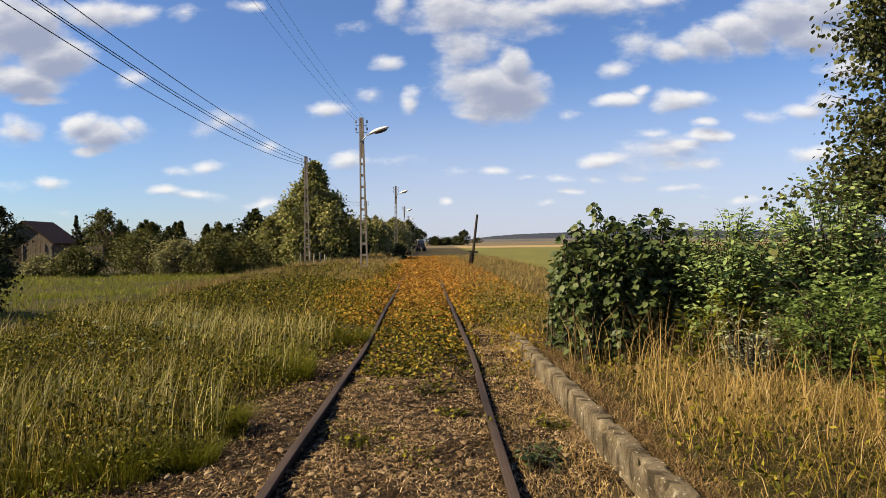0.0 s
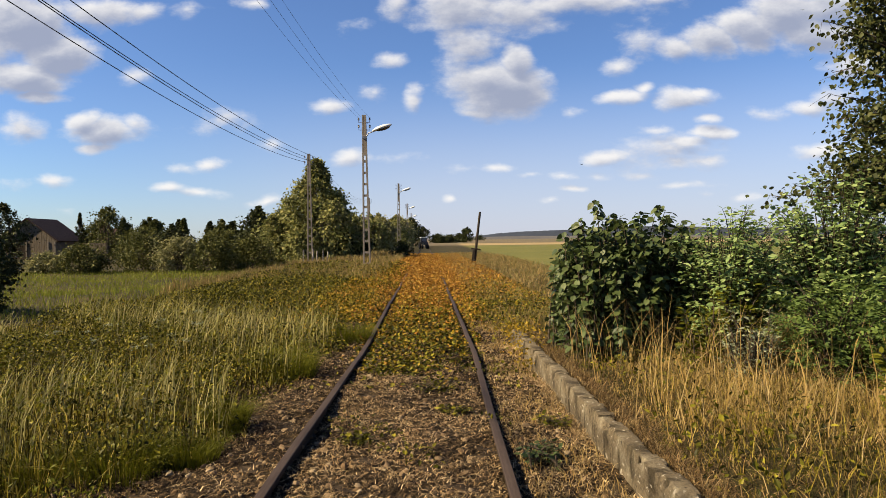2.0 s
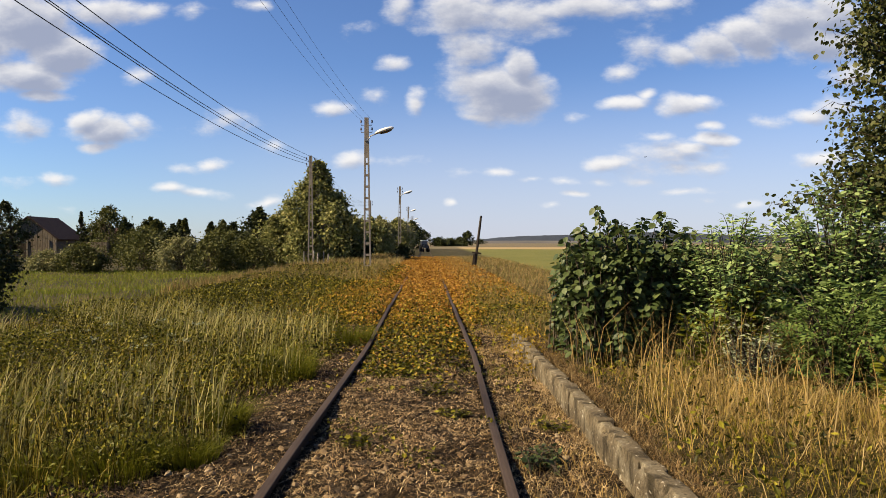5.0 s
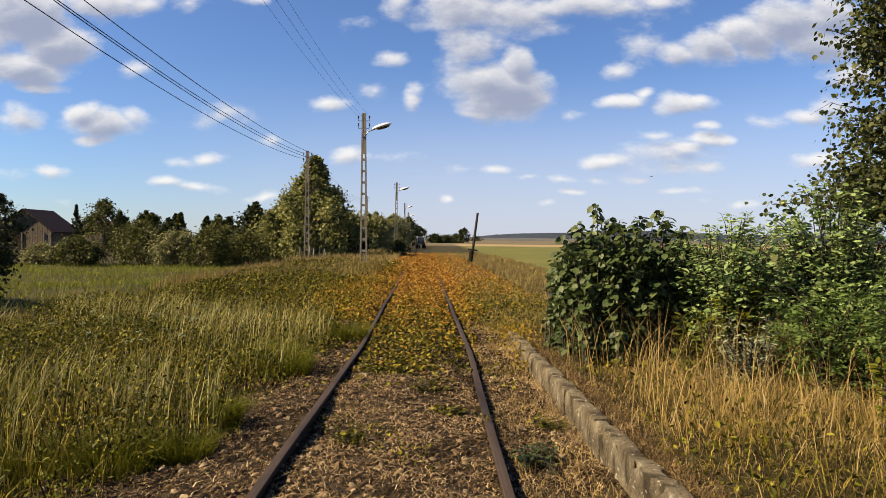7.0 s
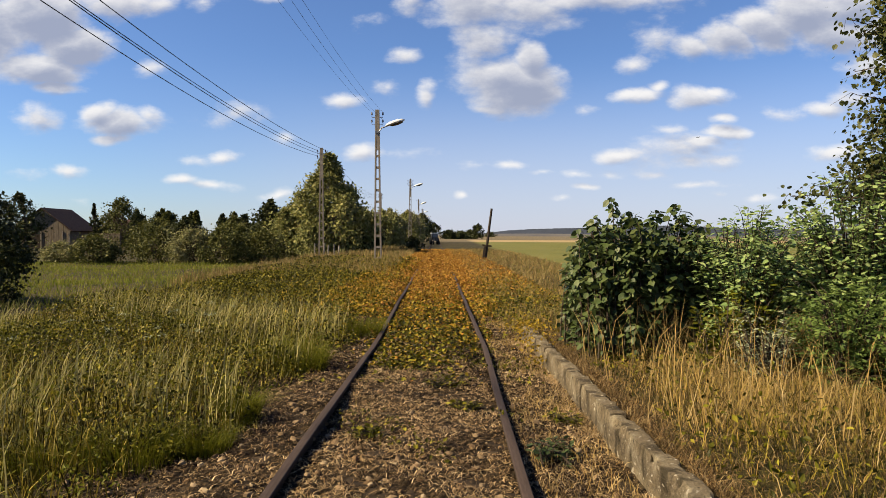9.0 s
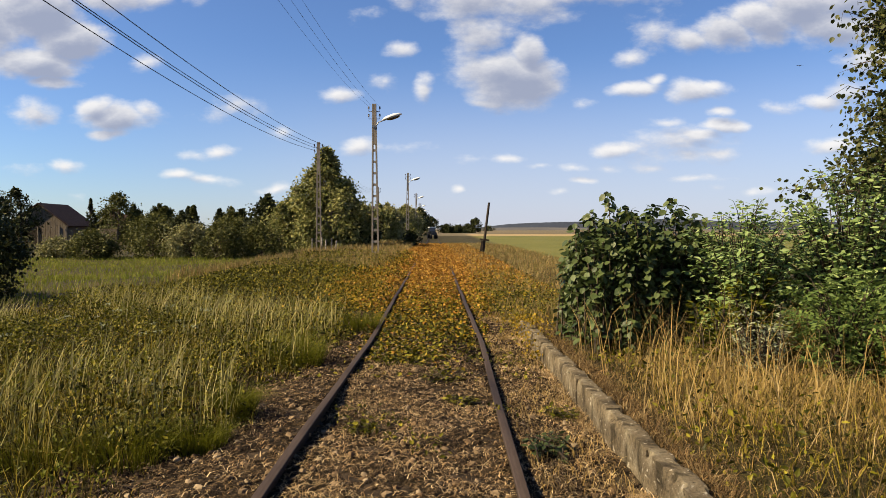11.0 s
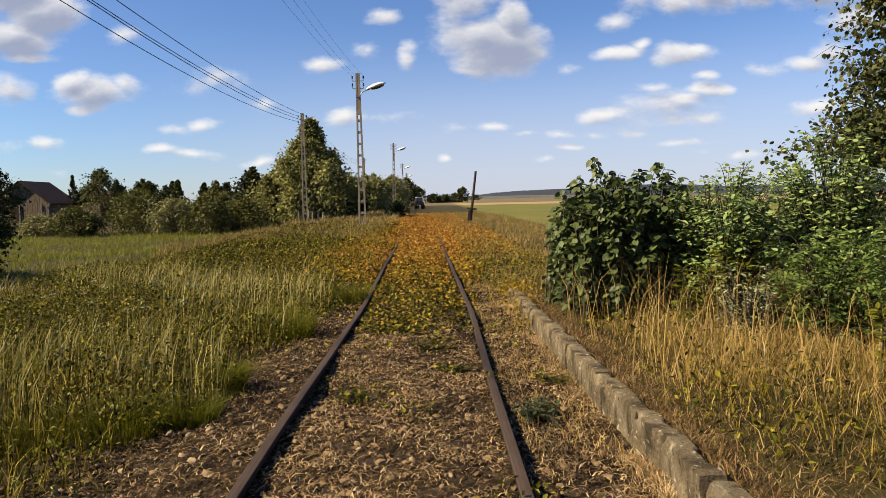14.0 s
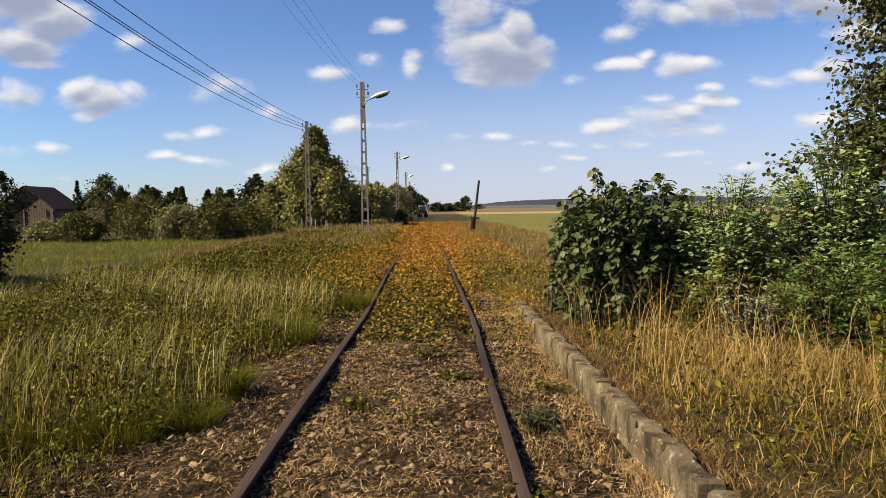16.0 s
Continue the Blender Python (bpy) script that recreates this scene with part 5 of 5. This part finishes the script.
    for cx, cy, rad, hgt in ((-1.50, 7.9, 0.26, 0.42), (-1.75, 8.3, 0.25, 0.45), (-1.15, 10.6, 0.3, 0.4), (-1.55, 5.7, 0.12, 0.4), (-2.0, 4.7, 0.3, 0.32), (-2.5, 4.6, 0.3, 0.3), (-1.62, 4.95, 0.22, 0.28)):
        n = 800
        a, rr = rng.uniform(0, 2 * np.pi, n), rad * np.sqrt(rng.uniform(0, 1, n))
        x, y = cx + np.cos(a) * rr, cy + np.sin(a) * rr
        F.append(blades_np(rooted(x, y), hgt * rng.uniform(0.5, 1.1, n), rng.uniform(0.003, 0.005, n), rng.uniform(0.3, 1.1, n), a))
    stuff("feathery_tufts", join_np(F), M_BRIGHT, "soft bright green feathery weed tufts", "weed")
    # creeping weeds over the track: green, then yellow, then orange
    n = 230000
    x, y = scatter(n, -2.6, 3.2, 7.0, 70, 1.8)
    xt = x - track_x(y)
    edge = 8.0 + 0.4 * np.sin(xt * 3.1) + 0.9 * lumps(x, y, 3.1, 4.0) + 4.0 * smooth(0.8, 1.0, xt) + 4.5 * smooth(-0.8, -1.0, xt)
    cover = smooth(-0.4, 0.9, y - edge) * (0.7 + 0.3 * smooth(9, 16, y))
    m = ((np.abs(np.abs(xt) - 0.7525) > 0.066 + 0.012 * rng.normal(0, 1, n)) | (rng.uniform(0, 1, n) < 0.6 * smooth(15, 30, y))) & (rng.uniform(0, 1, n) < cover * (0.8 + 0.3 * lumps(x, y, 1.7, 1.0)) + 0.02) & ((xt < 1.38) | (y > 10.6))
    x, y, xt = keep(m, x, y, xt)
    n = len(x)
    k = y + rng.normal(0, 4, n) - 7 * smooth(0.9, 1.7, xt) - 3 * smooth(-1.0, -1.8, xt)
    r = rooted(x, y, 0.02)
    dip = np.exp(-((np.abs(xt) - 0.7525) / 0.16) ** 2) * (1 - 0.55 * smooth(15, 32, y))
    r[:, 2] += rng.uniform(0.0, 0.22, n) * (1 - 0.9 * dip) * (0.75 + 0.4 * lumps(x, y, 1.9, 6.0)) * smooth(6.4, 9.5, y)
    d = rng.normal(0, 1, (n, 3)) * [1, 1, 0.55] + [0, 0, 0.1]
    sz_ = rng.uniform(0.028, 0.058, n) * (0.85 + np.minimum(y, 30) / 32)
    for name, lo, hi, mat, lab in (("green_creepers", -99, 11.5, M_WEED, "green creeping weeds between the rails"), ("yellow_creepers", 11.5, 15.5, M_YELLOW, "yellow-green wilting weeds covering the track"), ("orange_creepers", 15.5, 999, M_ORANGE, "orange-brown wilted weeds covering the far track")):
        m = (k >= lo) & (k < hi)
        stuff(name, leaves_np(r[m], d[m], sz_[m], 0.42), mat, lab, "weed")
    # platform: high golden grass
    n = 38000
    x, y = scatter(n, 1.62, 6.5, 1.2, 9.0, 0.75)
    m = (lumps(x, y, 1.4, 8.0) + rng.normal(0, 0.4, n) + 0.4 * smooth(1.8, 2.6, x) > 0.05) & (rng.uniform(0, 1, n) < 0.25 + 0.75 * smooth(2.8, 5.6, y))
    x, y = keep(m, x, y)
    n = len(x)
    hh = (0.07 + 0.46 * rng.uniform(0, 1, n) ** 2.0) * smooth(1.5, 2.7, x) + 0.03
    stuff("golden_grass", blades_np(rooted(x, y), hh * (0.75 + 0.35 * lumps(x, y, 2.3, 1.0)) * (0.7 + 0.35 * smooth(3, 6, y)), rng.uniform(0.003, 0.008, n), rng.uniform(0.2, 1.3, n)), M_DRY, "high golden dry grass on the old platform", "grass")
    n = 24000
    x, y = scatter(n, 1.75, 6.5, 1.2, 11, 1.1)
    m = lumps(x, y, 1.2, 3.3) + rng.normal(0, 0.4, n) + 0.35 * smooth(5.5, 3.5, y) > 0.15
    x, y = keep(m, x, y)
    n = len(x)
    stuff("platform_grass", blades_np(rooted(x, y), rng.uniform(0.08, 0.34, n) * smooth(1.5, 2.5, x), rng.uniform(0.003, 0.008, n), rng.uniform(0.3, 1.6, n)), M_GRASS, "green grass between the dry stalks on the platform", "grass")
    n = 420
    x, y = scatter(n, 1.8, 5.0, 4.2, 8.2, 0.8)
    stuff("tall_stalks", blades_np(rooted(x, y), rng.uniform(0.5, 1.0, n), rng.uniform(0.005, 0.009, n), rng.uniform(0.1, 0.6, n)), M_DRY, "tall bleached stalks in front of the shrubs", "grass")
    n = 9000
    x, y = scatter(n, 1.7, 6.5, 1.5, 10, 0.9)
    m = lumps(x, y, 1.6, 5.3) + rng.normal(0, 0.25, n) > 0.2
    x, y = keep(m, x, y)
    n = len(x)
    r = rooted(x, y, 0.02)
    r[:, 2] += rng.uniform(0, 0.28, n) * smooth(1.6, 2.4, x)
    stuff("platform_weeds", leaves_np(r, rng.normal(0, 1, (n, 3)) + [0, 0, 0.2], rng.uniform(0.03, 0.07, n), 0.3), M_WEED, "low green weeds under the golden grass", "weed")
    # verge beyond the platform and the strips beside the far track
    n = 26000
    x, y = scatter(n, 1.0, 7.5, 9.5, 70, 1.7)
    m = ((x - track_x(y) > 1.9) | (y > 11)) & (x - track_x(y) > 1.25)
    x, y = keep(m, x, y)
    n = len(x)
    stuff("far_verge_grass", blades_np(rooted(x, y), rng.uniform(0.12, 0.4, n), rng.uniform(0.006, 0.012, n) * (0.6 + y / 18), rng.uniform(0.2, 1.1, n)), M_TAN, "yellow-green rough grass beside the far track", "grass")
    x, y = scatter(7000, 1.5, 8.5, 10.5, 75, 1.6)
    n = len(x)
    stuff("far_dry_verge", blades_np(rooted(x, y), rng.uniform(0.12, 0.42, n), rng.uniform(0.006, 0.012, n) * (0.6 + y / 18), rng.uniform(0.2, 1.0, n)), M_TAN, "tan dry grass beside the far track", "grass")
    n = 26000
    x, y = scatter(n, -10, -1.7, 25, 78, 1.3)
    m = lumps(x, y, 0.35, 2.0) + rng.normal(0, 0.4, n) > -0.3
    x, y = keep(m, x, y)
    n = len(x)
    stuff("tall_dry_verge", blades_np(rooted(x, y), rng.uniform(0.2, 0.7, n), rng.uniform(0.008, 0.014, n) * (0.6 + y / 22), rng.uniform(0.1, 0.5, n)), M_TAN, "tall tan seeding grass below the lamp poles", "grass")
    # meadow
    n = 42000
    x, y = scatter(n, -40, -7.5, 17, 47, 1.0)
    x, y = keep(x > -1.05 * y - 2, x, y)
    n = len(x)
    stuff("meadow_grass", blades_np(rooted(x, y), rng.uniform(0.08, 0.3, n), rng.uniform(0.012, 0.03, n), rng.uniform(0.2, 0.9, n)), M_MEADOW, "short green meadow grass", "grass")


build_stones()
build_cover()


# ---------------------------------------------------------------- barn, vehicle and bird
def gable_house(name, m, L, W, eave, top, label, boards=True):
    t = thing(name, m, label, "barn")
    bm = bmesh.new()
    box_bm(bm, 0, 0, eave / 2, W, L, eave)
    part("wall", bm, M_BOARD, t)
    for y in (-L / 2, L / 2):
        g = bmesh.new()
        lo = [g.verts.new(p) for p in ((-W / 2, y - 0.06, eave), (W / 2, y - 0.06, eave), (0, y - 0.06, top))]
        hi = [g.verts.new((v.co.x, y + 0.06, v.co.z)) for v in lo]
        g.faces.new(lo), g.faces.new(hi[::-1])
        for i in range(3):
            g.faces.new((lo[i], lo[(i + 1) % 3], hi[(i + 1) % 3], hi[i]))
        part("gable", g, M_BOARD, t)
    s = math.atan2(top - eave, W / 2)
    ln_ = math.hypot(W / 2, top - eave) + 0.45
    for sg in (-1, 1):
        part("roof", boxed(0, 0, 0, ln_, L + 0.9, 0.12, 0.0, Matrix.Rotation(sg * s, 4, "Y")), M_ROOF, t).location = (sg * (ln_ / 2) * math.cos(s), 0, top + 0.1 - (ln_ / 2) * math.sin(s))
    if boards:
        n = int(W / 0.32)
        for i in range(n):
            x = -W / 2 + (i + 0.5) * W / n
            hh = eave if i % 6 else eave * 0.97
            part("board", boxed(x, -L / 2 - 0.09, hh / 2, W / n * 0.9, 0.04, hh), M_BOARD, t)
        for i in range(n):
            x = -W / 2 + (i + 0.5) * W / n
            hh = (top - eave) * (1 - abs(x) / (W / 2)) - 0.05
            if hh > 0.15:
                part("board", boxed(x, -L / 2 - 0.09, eave + hh / 2, W / n * 0.9, 0.04, hh), M_BOARD, t)
        part("door", boxed(-1.2, -L / 2 - 0.13, 1.05, 1.8, 0.05, 2.1), M_TIMBER, t, "dark plank door")
        for x in (-2.2, -0.2, 2.6, 3.5):
            part("door_post", boxed(x, -L / 2 - 0.15, 1.15, 0.16, 0.08, 2.3), M_POLE, t, "pale upright post")
    return t


gable_house("barn", pose(-54.7, 93.5, -0.3, 0, 0, 3), 7.0, 7.4, 2.5, 5.3, "old wooden barn with grey boards and dark roof")
gable_house("shed", pose(-47.5, 97, -0.3, 0, 0, 60), 5, 4, 2.2, 3.9, "low shed with dark roof behind the barn", False)
part("garden_wall", boxed(-37.6, 74, 0.65, 2.8, 0.25, 2.1, 0.02), M_CONC)
tagged(bpy.data.objects["garden_wall"], "low pale concrete garden wall behind the hedge", "wall")


def parked_tractor():
    t = thing("tractor", pose(-2.7, 118, 0.0, 0, 0, 14), "small dark tractor with pale cab standing at the crossing", "tractor")
    bm = boxed(0, -0.5, 0.95, 0.7, 1.5, 0.55, 0.06)
    part("bonnet", bm, M_CAR, t)
    cab = part("cab", boxed(0, 0.6, 1.35, 1.05, 1.0, 1.15, 0.06), M_CAR, t)
    part("roof", boxed(0, 0.6, 2.0, 1.15, 1.15, 0.14, 0.04), M_WHITE, t, "pale cab roof")
    part("window", boxed(0, 0.08, 1.6, 0.8, 0.03, 0.5), M_GLASS, cab)
    for x, y, r, w in ((-0.62, 0.7, 0.62, 0.34), (0.62, 0.7, 0.62, 0.34), (-0.5, -0.95, 0.36, 0.22), (0.5, -0.95, 0.36, 0.22)):
        b = bmesh.new()
        c = bmesh.ops.create_cone(b, cap_ends=True, segments=20, radius1=r, radius2=r, depth=w)
        bmesh.ops.bevel(b, geom=[e for e in b.edges if abs(e.verts[0].co.z - e.verts[1].co.z) < 1e-5], offset=0.05, segments=2, affect="EDGES")
        bmesh.ops.rotate(b, cent=(0, 0, 0), matrix=Matrix.Rotation(radians(90), 3, "Y"), verts=b.verts)
        bmesh.ops.translate(b, vec=(x, y, r), verts=b.verts)
        part("wheel", b, M_TYRE, t)


parked_tractor()


def build_bird():
    t = thing("bird", pose(0, 0, 0), "small black bird flying high over the fields", "bird")
    b = bmesh.new()
    bmesh.ops.create_uvsphere(b, u_segments=10, v_segments=8, radius=0.5)
    for v in b.verts:
        x, y, z = v.co
        k = 1 - max(0, -x) * 0.9
        v.co = (x * 0.36, y * 0.11 * k, z * 0.11 * k)
    part("body", b, M_BIRD, t)
    for sg in (-1, 1):
        w = bmesh.new()
        top = [(0.10, 0.03, 0.0), (0.08, 0.20, 0.06), (0.0, 0.40, 0.03), (-0.06, 0.36, 0.02), (-0.05, 0.18, 0.04), (-0.08, 0.03, 0.0)]
        hi = [w.verts.new((a, sg * c, d + 0.008)) for a, c, d in top]
        lo = [w.verts.new((a, sg * c, d - 0.004)) for a, c, d in top]
        w.faces.new(hi), w.faces.new(lo[::-1])
        for i in range(6):
            w.faces.new((hi[i], lo[i], lo[(i + 1) % 6], hi[(i + 1) % 6]))
        part("wing", w, M_BIRD, t)
    tl = bmesh.new()
    vs = [tl.verts.new(p) for p in ((-0.14, -0.02, 0.005), (-0.30, -0.05, 0.005), (-0.30, 0.05, 0.005), (-0.14, 0.02, 0.005), (-0.14, -0.02, -0.006), (-0.30, -0.05, -0.004), (-0.30, 0.05, -0.004), (-0.14, 0.02, -0.006))]
    for q in ((0, 1, 2, 3), (7, 6, 5, 4), (0, 4, 5, 1), (1, 5, 6, 2), (2, 6, 7, 3), (3, 7, 4, 0)):
        tl.faces.new([vs[i] for i in q])
    part("tail", tl, M_BIRD, t)
    return t


bird = build_bird()
swaying = [o for o in scene.objects if o.parent is None and o.name.split(".")[0] in ("dark_shrub", "light_shrub", "locust_shrub", "platform_tree")]


def motions():
    # a light wind rocks the shrubs and the tree on the platform
    for k, ob in enumerate(swaying):
        x, y, z = ob.location
        walk(ob, [(t, pose(x, y, z, 0.22 * math.sin(t * 1.9 + k), 0.30 * math.sin(t * 2.3 + 1.7 * k), 0)) for t in [0.8 * i for i in range(21)]])
    # seconds, bearing, rise, distance ahead
    flight = ((0.0, 0.185, 0.07, 170), (1.5, 0.203, 0.0996, 112), (2.0, 0.209, 0.108, 106), (2.5, 0.223, 0.123, 100), (3.5, 0.245, 0.130, 94), (4.0, 0.2726, 0.1377, 92),
              (6.2, 0.305, 0.105, 110), (8.1, 0.325, 0.092, 120), (8.4, 0.334, 0.114, 112), (8.7, 0.344, 0.131, 106), (10.8, 0.512, 0.242, 86), (11.0, 0.510, 0.2393, 84), (11.5, 0.4946, 0.2374, 98), (12.0, 0.499, 0.2206, 130), (16.0, 0.50, 0.2, 420))
    walk(bird, [(t, pose(0.26 + u * d, d, 1.62 + v * d, 0, 0, 25 if t < 11 else 60)) for t, u, v, d in flight])


motions()
